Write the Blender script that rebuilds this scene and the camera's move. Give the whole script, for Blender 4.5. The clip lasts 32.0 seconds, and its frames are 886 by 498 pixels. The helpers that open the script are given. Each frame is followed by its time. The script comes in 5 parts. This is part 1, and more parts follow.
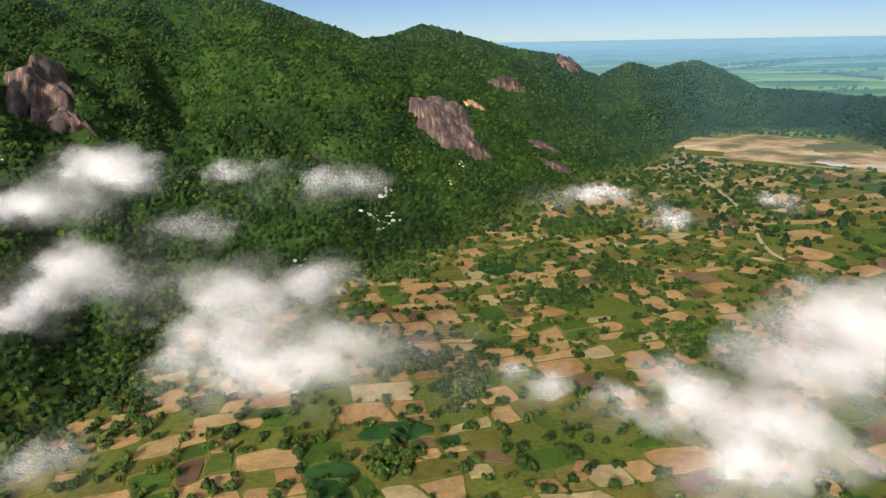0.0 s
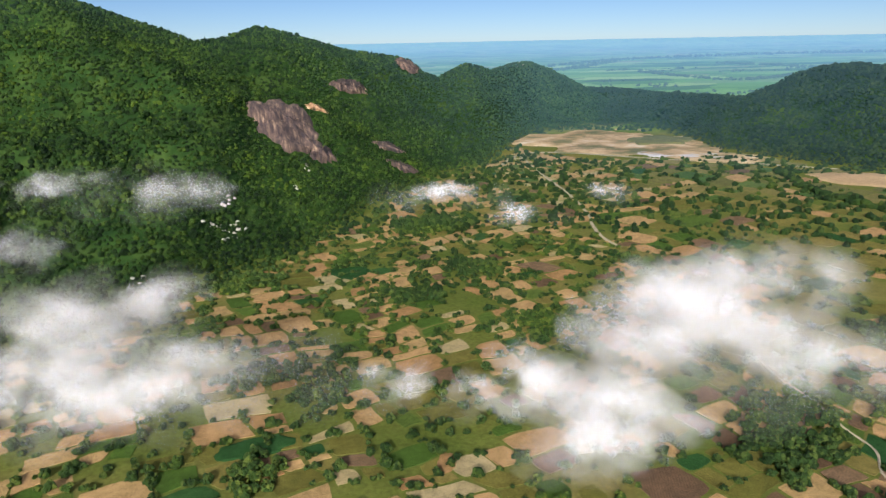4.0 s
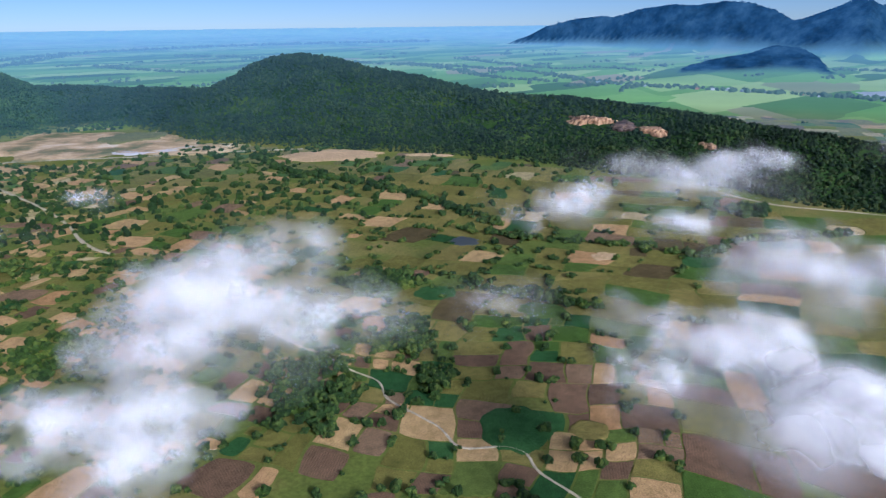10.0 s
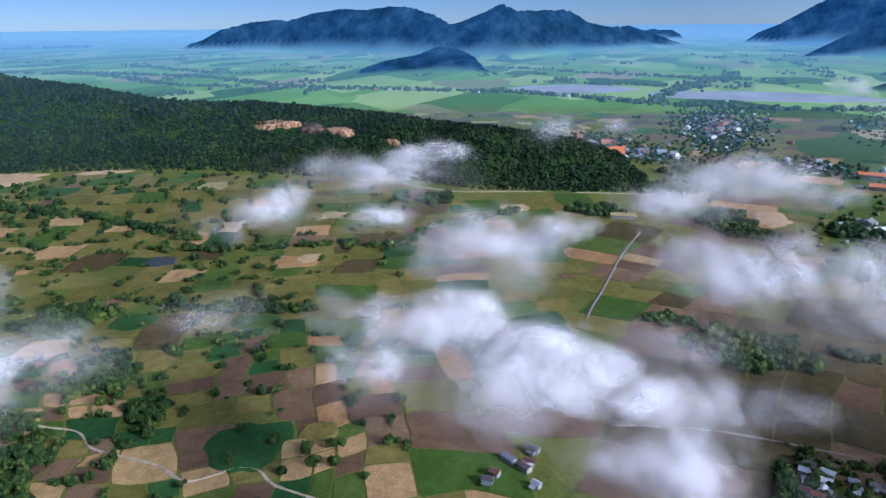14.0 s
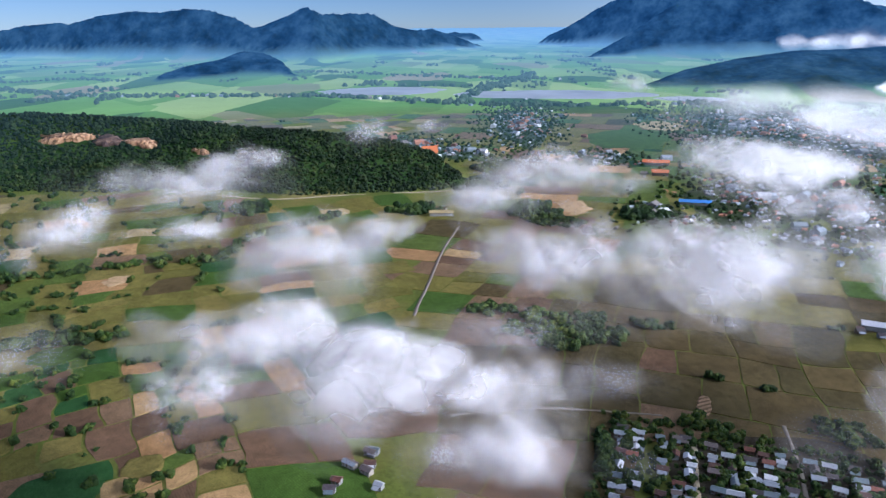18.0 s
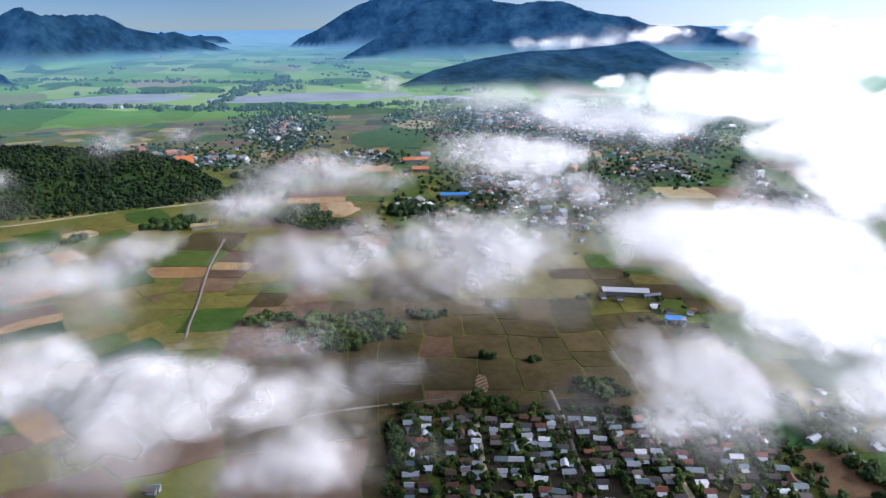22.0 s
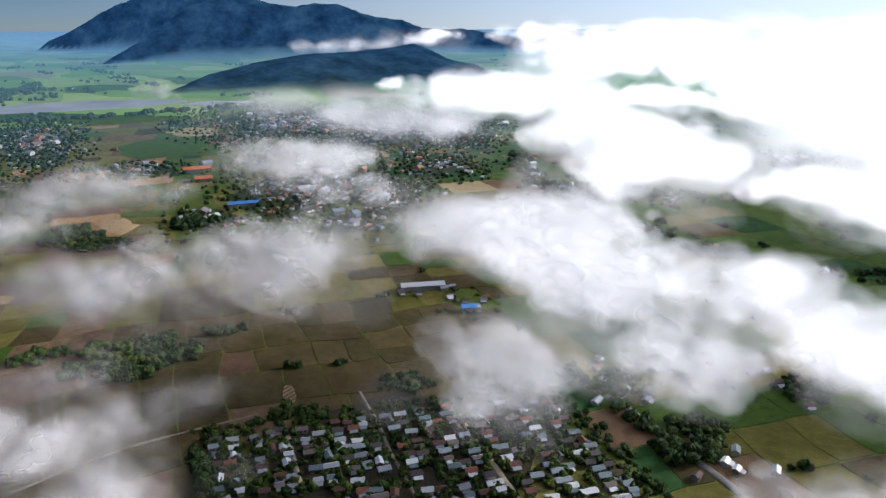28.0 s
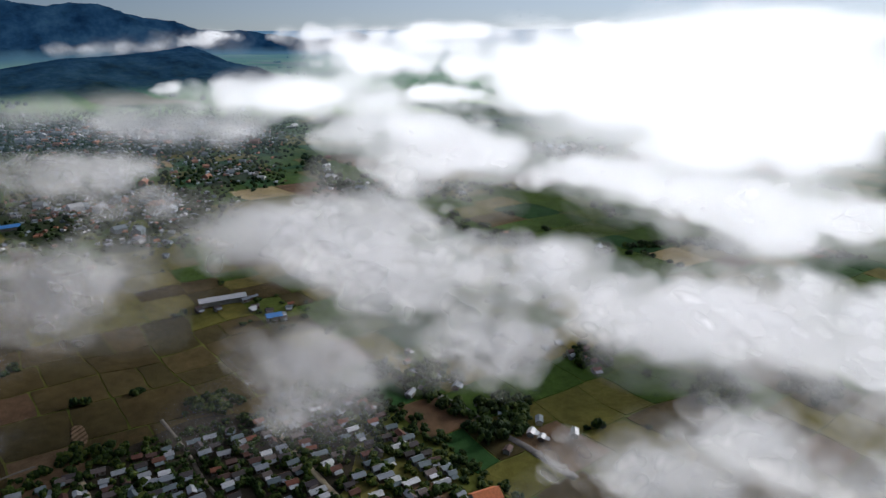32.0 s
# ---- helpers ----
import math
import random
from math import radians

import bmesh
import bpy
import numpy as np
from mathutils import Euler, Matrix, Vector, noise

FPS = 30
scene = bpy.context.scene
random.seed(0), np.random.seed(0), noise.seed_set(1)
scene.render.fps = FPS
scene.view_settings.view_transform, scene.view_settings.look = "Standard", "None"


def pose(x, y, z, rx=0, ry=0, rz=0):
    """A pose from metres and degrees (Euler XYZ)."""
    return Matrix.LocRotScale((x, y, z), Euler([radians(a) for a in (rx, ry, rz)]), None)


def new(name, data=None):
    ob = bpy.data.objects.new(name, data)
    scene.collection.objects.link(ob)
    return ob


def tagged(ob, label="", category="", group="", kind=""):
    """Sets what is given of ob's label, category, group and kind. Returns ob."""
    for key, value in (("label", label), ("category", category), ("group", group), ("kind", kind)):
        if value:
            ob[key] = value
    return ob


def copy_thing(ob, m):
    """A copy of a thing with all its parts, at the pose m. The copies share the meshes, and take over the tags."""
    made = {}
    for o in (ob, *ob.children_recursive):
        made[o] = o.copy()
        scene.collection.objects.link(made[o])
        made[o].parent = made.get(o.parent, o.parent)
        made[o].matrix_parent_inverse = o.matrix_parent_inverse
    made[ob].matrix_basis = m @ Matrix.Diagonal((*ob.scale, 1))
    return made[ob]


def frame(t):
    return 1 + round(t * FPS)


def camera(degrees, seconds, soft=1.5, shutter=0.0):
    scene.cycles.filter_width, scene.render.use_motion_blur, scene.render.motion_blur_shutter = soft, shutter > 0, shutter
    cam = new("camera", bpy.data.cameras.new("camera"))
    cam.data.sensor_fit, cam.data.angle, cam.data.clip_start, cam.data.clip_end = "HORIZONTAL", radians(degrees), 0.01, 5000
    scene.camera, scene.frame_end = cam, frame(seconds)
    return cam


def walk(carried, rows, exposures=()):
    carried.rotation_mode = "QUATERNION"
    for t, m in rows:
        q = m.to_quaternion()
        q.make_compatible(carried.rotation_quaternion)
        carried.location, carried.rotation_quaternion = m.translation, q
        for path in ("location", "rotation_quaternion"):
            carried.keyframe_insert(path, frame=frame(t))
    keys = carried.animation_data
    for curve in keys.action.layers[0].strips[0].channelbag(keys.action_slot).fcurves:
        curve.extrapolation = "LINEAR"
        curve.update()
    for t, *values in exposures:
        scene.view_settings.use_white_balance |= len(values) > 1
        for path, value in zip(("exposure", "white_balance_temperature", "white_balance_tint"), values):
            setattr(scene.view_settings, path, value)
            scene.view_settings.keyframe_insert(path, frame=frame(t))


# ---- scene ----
EYE = (0.0, 0.0, 200.0)
cam = camera(64.5, 32.0)
# seconds, tilt, lean, turn: the drone hovers and turns on the spot
TURN = [
    (0, 73.50, 1.05, 0.00),
    (0.5, 73.51, 1.28, -1.18),
    (1, 73.50, 1.24, -2.24),
    (1.5, 73.46, 1.32, -3.41),
    (2, 73.44, 1.32, -4.50),
    (2.5, 73.41, 1.17, -5.76),
    (4.5, 73.41, 1.10, -15.54),
    (5, 73.36, 1.06, -18.76),
    (5.5, 73.11, 1.08, -22.45),
    (6, 72.82, 1.05, -25.70),
    (6.5, 72.53, 1.03, -29.44),
    (7, 72.33, 0.99, -32.64),
    (7.5, 72.31, 0.99, -35.90),
    (8, 72.31, 0.94, -38.55),
    (8.5, 72.29, 0.82, -41.65),
    (9, 72.28, 0.80, -44.62),
    (9.5, 72.25, 0.71, -48.78),
    (10, 72.23, 0.64, -53.43),
    (10.5, 72.25, 0.51, -59.57),
    (11, 72.26, 0.41, -65.38),
    (11.5, 72.24, 0.69, -70.76),
    (12, 72.23, 0.71, -72.71),
    (12.5, 72.24, 0.67, -73.56),
    (13, 72.25, 0.62, -73.95),
    (13.5, 72.26, 0.62, -75.35),
    (14, 72.25, 0.58, -78.27),
    (14.5, 72.27, 0.56, -83.01),
    (15, 72.24, 0.55, -87.34),
    (15.5, 72.25, 0.60, -89.80),
    (17.5, 72.35, 0.66, -91.68),
    (18, 72.35, 0.59, -93.29),
    (18.5, 72.34, 0.47, -96.49),
    (19, 72.34, 0.45, -100.29),
    (19.5, 72.33, 0.48, -105.20),
    (20, 72.33, 0.52, -108.00),
    (20.5, 72.33, 0.50, -109.59),
    (21, 72.34, 0.51, -110.62),
    (21.5, 72.35, 0.44, -111.64),
    (22, 72.37, 0.49, -112.55),
    (22.5, 72.38, 0.40, -113.54),
    (23, 72.38, 0.40, -114.68),
    (23.5, 72.37, 0.40, -116.11),
    (24, 72.39, 0.42, -117.49),
    (24.5, 72.40, 0.37, -119.06),
    (25, 72.41, 0.29, -120.49),
    (25.5, 72.41, 0.26, -122.09),
    (27.5, 72.44, 0.23, -128.28),
    (28, 72.46, 0.24, -129.76),
    (28.5, 72.47, 0.18, -131.39),
    (29, 72.47, 0.20, -133.13),
    (29.5, 72.49, 0.15, -135.33),
    (30, 72.52, 0.20, -137.54),
    (30.5, 72.53, 0.15, -139.74),
    (31, 72.53, 0.16, -142.24),
    (31.5, 72.54, 0.15, -144.51),
    (32, 72.48, 0.29, -146.63),
]
# seconds, stops, kelvin, tint
EXPOSURES = [(0, 0.27, 6500, 13), (4.5, 0.27, 6000, 14), (8, 0.20, 5350, 17), (13, 0.06, 4950, 20), (19, 0.25, 5350, 19), (23, 0.15, 5600, 17), (28, -0.28, 5800, 14), (32, -1.0, 5900, 12)]
walk(cam, [(t, pose(*EYE, a, b, c)) for t, a, b, c in TURN], EXPOSURES)

# ---- light ----
SUN_TURN, SUN_HEIGHT = 160.0, 25.0


def build_light():
    world = bpy.data.worlds.new("sky")
    scene.world = world
    world.use_nodes = True
    nt = world.node_tree
    sky = nt.nodes.new("ShaderNodeTexSky")
    sky.sky_type = "NISHITA"
    sky.sun_disc = False
    sky.sun_elevation = radians(SUN_HEIGHT)
    sky.sun_rotation = radians(-SUN_TURN)
    sky.altitude, sky.air_density, sky.dust_density, sky.ozone_density = 200, 0.6, 0.05, 4.5
    bg = nt.nodes["Background"]
    bg.inputs["Strength"].default_value = 0.065
    # sunlit morning haze brightens the sky towards the sun
    a, e = radians(SUN_TURN), radians(SUN_HEIGHT)
    way = Vector((-math.sin(a) * math.cos(e), math.cos(a) * math.cos(e), math.sin(e)))
    view = nt.nodes.new("ShaderNodeTexCoord")
    near_sun = nt.nodes.new("ShaderNodeVectorMath")
    near_sun.operation = "DOT_PRODUCT"
    near_sun.inputs[1].default_value = way
    nt.links.new(view.outputs["Generated"], near_sun.inputs[0])
    span = nt.nodes.new("ShaderNodeMapRange")
    span.interpolation_type = "SMOOTHSTEP"
    span.inputs["From Min"].default_value, span.inputs["From Max"].default_value = -0.25, 1.0
    nt.links.new(near_sun.outputs["Value"], span.inputs["Value"])
    add = nt.nodes.new("ShaderNodeMix")
    add.data_type, add.blend_type = "RGBA", "ADD"
    nt.links.new(span.outputs[0], add.inputs[0])
    nt.links.new(sky.outputs[0], add.inputs[6])
    add.inputs[7].default_value = (12.5, 12.3, 12.0, 1)
    nt.links.new(add.outputs[2], bg.inputs["Color"])
    sun = new("sun", bpy.data.lights.new("sun", "SUN"))
    sun.data.energy, sun.data.angle, sun.data.color = 5.0, radians(4.0), (1.0, 0.93, 0.82)
    sun.matrix_world = Matrix.Translation(way * 900) @ way.to_track_quat("Z", "Y").to_matrix().to_4x4()
    scene.cycles.transparent_max_bounces = 80


build_light()

# ---- plan: hills by turn and range round the hovering point ----
H = EYE[2]


def squeeze(p):
    """Plan to world: past 1.8 km the plan draws together along the line of sight, so that the far plain fits within 4.7 km."""
    p = np.asarray(p, float)
    r = np.maximum(np.hypot(p[..., 0], p[..., 1]), 1e-6)
    k = np.where(r < 1800, 1.0, (1800 + 2900 * (1 - np.exp(-(r - 1800) / 2900))) / r)
    out = p * k[..., None]
    out[..., 2] = H + (p[..., 2] - H) * k
    return out


def lattice(ix, iy, seed):
    n = (ix * 374761393 + iy * 668265263 + seed * 2147483647) & 0xFFFFFFFF
    n = ((n ^ (n >> 13)) * 1274126177) & 0xFFFFFFFF
    return ((n ^ (n >> 16)) & 0xFFFF) / 65535.0


def vnoise(x, y, seed=0):
    x, y = np.asarray(x, float), np.asarray(y, float)
    ix, iy = np.floor(x).astype(np.int64), np.floor(y).astype(np.int64)
    fx, fy = x - ix, y - iy
    fx, fy = fx * fx * (3 - 2 * fx), fy * fy * (3 - 2 * fy)
    a, b = lattice(ix, iy, seed), lattice(ix + 1, iy, seed)
    c, d = lattice(ix, iy + 1, seed), lattice(ix + 1, iy + 1, seed)
    return (a + (b - a) * fx) * (1 - fy) + (c + (d - c) * fx) * fy


def fbm(x, y, octaves=4, seed=0):
    total, amp, norm = 0.0, 1.0, 0.0
    for k in range(octaves):
        total = total + amp * vnoise(x * 2 ** k + 17.3 * k, y * 2 ** k - 9.1 * k, seed + k)
        norm += amp
        amp *= 0.5
    return total / norm


# each hill: skyline (turn, height angle), foot (turn, range), slope, canopy
NEAR_RIDGE = dict(
    sky=[(60, 9), (40, 9), (30, 8), (22, 6.2), (13.8, 3.41), (10.5, 2.18), (8.0, 1.32), (6.1, 0.58), (4.1, 0.72), (1.7, 1.51), (-0.7, 0.97), (-2.9, 0.29),
         (-5.1, -0.38), (-7.7, -0.77), (-9.9, -1.22), (-11.0, -2.17), (-12.1, -2.6), (-13.4, -1.98), (-14.4, -1.58), (-16.3, -2.14),
         (-17.9, -1.7), (-19.3, -1.55), (-21.1, -2.25), (-22.7, -3.05), (-24.7, -4.04), (-26.7, -5.2), (-28.4, -6.9)],
    foot=[(60, 380), (36.2, 395), (32.2, 417), (25.6, 471), (21.8, 530), (9.3, 580), (0.5, 678), (-4.3, 791), (-8.0, 915), (-12.5, 1084),
          (-15.0, 1140), (-16.6, 1240), (-18.2, 1410), (-20.0, 1580), (-23.5, 1650), (-28.4, 1742)],
    slope=0.42, canopy=6.0)
DARK_HILL = dict(
    sky=[(-21, -6.4), (-22.5, -4.4), (-23.7, -3.6), (-26.3, -3.65), (-29.0, -3.96), (-32.2, -4.08), (-35.3, -4.19), (-37.0, -3.47), (-38.6, -2.51), (-40.3, -2.03),
         (-42.4, -1.84), (-45.2, -2.25), (-47.5, -2.95), (-51.2, -3.57), (-54.2, -4.29), (-57.0, -4.94), (-60.4, -5.23),
         (-63.0, -5.22), (-65.6, -5.51), (-70.1, -6.05), (-74.6, -6.55), (-76.9, -7.01), (-81.4, -7.45), (-85.9, -7.97), (-89.4, -8.63),
         (-92.5, -9.6), (-94.6, -11.4)],
    foot=[(-21, 1600), (-24.0, 1680), (-29.0, 1650), (-33.6, 1375), (-39.9, 1260), (-46.2, 1190), (-52.2, 1137), (-60.8, 1052), (-67.1, 985), (-70.8, 967),
          (-76.9, 918), (-79.3, 880), (-88.4, 868), (-94.6, 885)],
    slope=0.36, canopy=6.0)
BLUE_RANGE = dict(
    sky=[(-58, -1.6), (-59.7, -1.01), (-61.6, -0.14), (-63.8, 0.38), (-65.5, 0.52), (-66.4, 0.39), (-68.6, 1.03), (-70.3, 1.26), (-72.5, 1.16), (-74.2, 1.43),
         (-76.0, 1.28), (-77.7, 0.73), (-79.0, 0.01), (-80.3, 0.49), (-81.6, 0.97), (-82.9, 1.56), (-83.9, 0.98), (-85.8, 1.03), (-87.9, 1.0),
         (-89.2, 0.18), (-91.0, -0.24), (-92.4, -0.18), (-94.0, -0.67), (-96.5, -1.6)],
    foot=[(-58, 7461), (-70.2, 5360), (-83.5, 4276), (-96.5, 6891)], slope=0.40, canopy=0.0)
FOOTHILL = dict(
    sky=[(-71.2, -3.9), (-71.9, -3.15), (-74.2, -2.57), (-76.4, -2.21), (-77.7, -1.66), (-79.5, -1.81), (-80.8, -2.45), (-82.0, -3.8)],
    foot=[(-71, 3053), (-82, 3131)], slope=0.22, canopy=0.0)
GREAT_RANGE = dict(
    sky=[(-100.6, -1.4), (-101.3, -0.86), (-103.2, 0.07), (-105.0, 1.16), (-106.7, 1.89), (-108.5, 2.46), (-111.1, 2.61), (-113.7, 2.51), (-116.7, 1.8),
         (-118.4, 1.58), (-119.9, 1.81), (-121.9, 1.75), (-123.6, 1.04), (-125.0, 0.75), (-126.6, 0.6), (-128.3, -0.03), (-130.4, -0.12), (-131.2, -0.05),
         (-133.6, -0.42), (-136.3, -0.8), (-137.7, -0.83), (-138.6, -0.42), (-139.9, -0.22), (-141.2, -0.69), (-142.6, -1.5)],
    foot=[(-100.6, 7755), (-110.9, 5684), (-124.2, 6114), (-142.6, 6000)], slope=0.38, canopy=0.0)
LOW_HILL = dict(
    sky=[(-108.2, -4.9), (-109.1, -4.37), (-111.8, -3.31), (-115.4, -2.48), (-118.9, -1.94), (-122.4, -1.79), (-125.9, -1.46), (-127.5, -1.17), (-128.8, -1.67),
         (-130.3, -2.41), (-132.6, -2.89), (-135.5, -4.5)],
    foot=[(-108.2, 2494), (-119.9, 2241), (-135.5, 2639)], slope=0.16, canopy=0.0)
LONE_CONE = dict(sky=[(-92.6, -0.9), (-93.4, -0.35), (-94.4, 0.08), (-95.3, -0.35), (-96.2, -0.9)], foot=[(-92.6, 9500), (-96.2, 9500)], slope=0.3, canopy=0.0)
FRONT_SPUR = dict(
    sky=[(-104.6, -2.4), (-105.7, -1.7), (-107.0, -1.0), (-108.4, -0.09), (-111.0, 1.72), (-112.5, 1.9), (-114.5, 1.75), (-116.7, 1.75), (-118.4, 1.5), (-119.9, 1.75), (-121.9, 1.7),
         (-123.6, 0.95), (-124.9, 0.2), (-126.6, -0.4), (-128.5, -1.6)],
    foot=[(-104.6, 4700), (-116, 4600), (-128.5, 4800)], slope=0.36, canopy=0.0)
HILLS = [FRONT_SPUR, NEAR_RIDGE, DARK_HILL, BLUE_RANGE, FOOTHILL, GREAT_RANGE, LOW_HILL, LONE_CONE]


def along(table, az):
    t = np.array(sorted(table))
    return np.interp(az, t[:, 0], t[:, 1])


def turn_of(x, y):
    az = np.degrees(np.arctan2(-x, y))
    return np.where(az > 90, az - 360, az)


def xy_of(az, rad):
    a = np.radians(az)
    return -np.sin(a) * rad, np.cos(a) * rad


def hill_at(hill, az, rad):
    """Height over the plain and the way up the slope (0 foot, 1 crest)."""
    e = np.tan(np.radians(along(hill["sky"], az)))
    foot, s = along(hill["foot"], az), hill["slope"]
    crest = (H + s * foot) / np.maximum(s - e, 0.05)
    top = H + crest * e - hill["canopy"]
    u = (rad - foot) / np.maximum(crest - foot, 1.0)
    front = 0.75 * u + 0.25 * u * u * (3 - 2 * u)
    shape = np.where(u < 0, 0, np.where(u < 1, front, np.maximum(1 - 0.9 * (u - 1), -0.05)))
    lo, hi = min(p[0] for p in hill["sky"]), max(p[0] for p in hill["sky"])
    inside = (az >= lo) & (az <= hi) & (top > 0)
    bump = np.clip(np.sin(np.pi * np.clip(u, 0, 1)), 0, 1) * top
    wide = crest * (0.12 if hill["canopy"] else 0.06)
    rough = (fbm(az * crest / 57.3 / wide, rad / wide, 4, 3) - 0.5) * (0.5 if hill["canopy"] else 0.30)
    z = np.where(inside, top * shape + bump * rough, -1.0)
    return z, np.where(inside, u, -1.0)


def ground_height(x, y):
    """Height of the ground in the plan, and the largest way up any slope."""
    az, rad = turn_of(x, y), np.hypot(x, y)
    z = np.zeros(np.shape(az))
    up = np.full(np.shape(az), -1.0)
    for hill in HILLS:
        hz, u = hill_at(hill, az, rad)
        up = np.where((hz > z) & (u > 0), u, up)
        z = np.maximum(z, hz)
    return z, up


# ---- mesh helpers ----
def np_mesh(name, v, f, mats, index=None, smooth=False):
    v, f = np.asarray(v, np.float32), np.asarray(f, np.int32)
    k = f.shape[1]
    me = bpy.data.meshes.new(name)
    me.vertices.add(len(v))
    me.vertices.foreach_set("co", v.ravel())
    me.loops.add(f.size)
    me.loops.foreach_set("vertex_index", f.ravel())
    me.polygons.add(len(f))
    me.polygons.foreach_set("loop_start", np.arange(0, f.size, k, dtype=np.int32))
    for m in mats if isinstance(mats, (list, tuple)) else [mats]:
        me.materials.append(m)
    if index is not None:
        me.polygons.foreach_set("material_index", np.asarray(index, np.int32))
    me.polygons.foreach_set("use_smooth", np.full(len(f), smooth))
    me.update(calc_edges=True)
    return me


def scatter_mesh(name, protos, pos, size, mats, squash=None, seed=1):
    """One mesh of many copies of a few small shapes, each turned and sized on its own."""
    rng = np.random.default_rng(seed)
    pos, size = np.asarray(pos, float), np.asarray(size, float)
    kind = rng.integers(0, len(protos), len(pos))
    vs, fs, base = [], [], 0
    for k, (pv, pf) in enumerate(protos):
        sel = np.where(kind == k)[0]
        if not len(sel):
            continue
        a = rng.uniform(0, 2 * np.pi, len(sel))
        c, s = np.cos(a)[:, None], np.sin(a)[:, None]
        w = size[sel][:, None]
        h = w * (rng.uniform(0.8, 1.25, len(sel))[:, None] if squash is None else squash)
        x = (pv[None, :, 0] * c - pv[None, :, 1] * s) * w + pos[sel, 0][:, None]
        y = (pv[None, :, 0] * s + pv[None, :, 1] * c) * w + pos[sel, 1][:, None]
        z = pv[None, :, 2] * h + pos[sel, 2][:, None]
        vs.append(np.stack([x, y, z], -1).reshape(-1, 3))
        off = (np.arange(len(sel)) * len(pv))[:, None, None]
        fs.append((pf[None] + off).reshape(-1, pf.shape[1]) + base)
        base += len(sel) * len(pv)
    return np_mesh(name, np.concatenate(vs), np.concatenate(fs), mats, smooth=False)


def part(name, bm, material, parent, label=""):
    me = bpy.data.meshes.new(name)
    bm.to_mesh(me)
    bm.free()
    me.materials.append(material)
    ob = new(name, me)
    ob.parent = parent
    return tagged(ob, label)


def ico(sub, seed, lump=0.25, floor=-0.35):
    """A lumpy ball, flat below, as vertices and triangles; its foot at z = 0."""
    bm = bmesh.new()
    bmesh.ops.create_icosphere(bm, subdivisions=sub, radius=1.0)
    v = np.array([p.co[:] for p in bm.verts])
    f = np.array([[p.index for p in q.verts] for q in bm.faces])
    bm.free()
    rng = np.random.default_rng(seed)
    d = rng.normal(size=(7, 3))
    d /= np.linalg.norm(d, axis=1)[:, None]
    push = np.max(np.clip(v @ d.T - 0.55, 0, 1) * rng.uniform(0.4, 1.2, 7), axis=1)
    v = v * (0.78 + lump * rng.uniform(-0.5, 0.5, len(v)) + push * 0.7)[:, None]
    v[:, 2] = np.maximum(v[:, 2], floor) - floor
    return v, f


# ---- materials ----
def material(name, build):
    m = bpy.data.materials.new(name)
    m.use_nodes = True
    nt = m.node_tree
    bsdf = nt.nodes["Principled BSDF"]
    build(nt, bsdf)
    return m


def node(nt, kind, **inputs):
    n = nt.nodes.new(kind)
    for k, v in inputs.items():
        n.inputs[k.replace("_", " ")].default_value = v
    return n


def position(nt):
    return nt.nodes.new("ShaderNodeNewGeometry").outputs["Position"]


def noise_at(nt, scale, detail=4.0, vector=None, rough=0.55):
    n = node(nt, "ShaderNodeTexNoise", Scale=scale, Detail=detail, Roughness=rough)
    nt.links.new(vector if vector is not None else position(nt), n.inputs["Vector"])
    return n.outputs["Fac"]


def ramp(nt, fac, stops):
    r = nt.nodes.new("ShaderNodeValToRGB")
    el = r.color_ramp.elements
    while len(el) < len(stops):
        el.new(0.5)
    for e, (p, c) in zip(el, stops):
        e.position, e.color = p, (*c, 1)
    nt.links.new(fac, r.inputs["Fac"])
    return r.outputs["Color"]


def mixed(nt, fac, a, b, mode="MIX"):
    m = nt.nodes.new("ShaderNodeMix")
    m.data_type, m.blend_type = "RGBA", mode
    for socket, value in ((m.inputs[0], fac), (m.inputs[6], a), (m.inputs[7], b)):
        if isinstance(value, (int, float)):
            socket.default_value = value
        elif isinstance(value, tuple):
            socket.default_value = (*value, 1)
        else:
            nt.links.new(value, socket)
    return m.outputs[2]


def calc(nt, op, a, b=0.0, clamp=False):
    m = nt.nodes.new("ShaderNodeMath")
    m.operation, m.use_clamp = op, clamp
    for socket, value in ((m.inputs[0], a), (m.inputs[1], b)):
        if isinstance(value, (int, float)):
            socket.default_value = value
        else:
            nt.links.new(value, socket)
    return m.outputs[0]


def bumped(nt, bsdf, fac, strength, distance):
    b = node(nt, "ShaderNodeBump", Strength=strength, Distance=distance)
    nt.links.new(fac, b.inputs["Height"])
    nt.links.new(b.outputs[0], bsdf.inputs["Normal"])


def island(nt):
    return nt.nodes.new("ShaderNodeNewGeometry").outputs["Random Per Island"]


def object_random(nt):
    return nt.nodes.new("ShaderNodeObjectInfo").outputs["Random"]


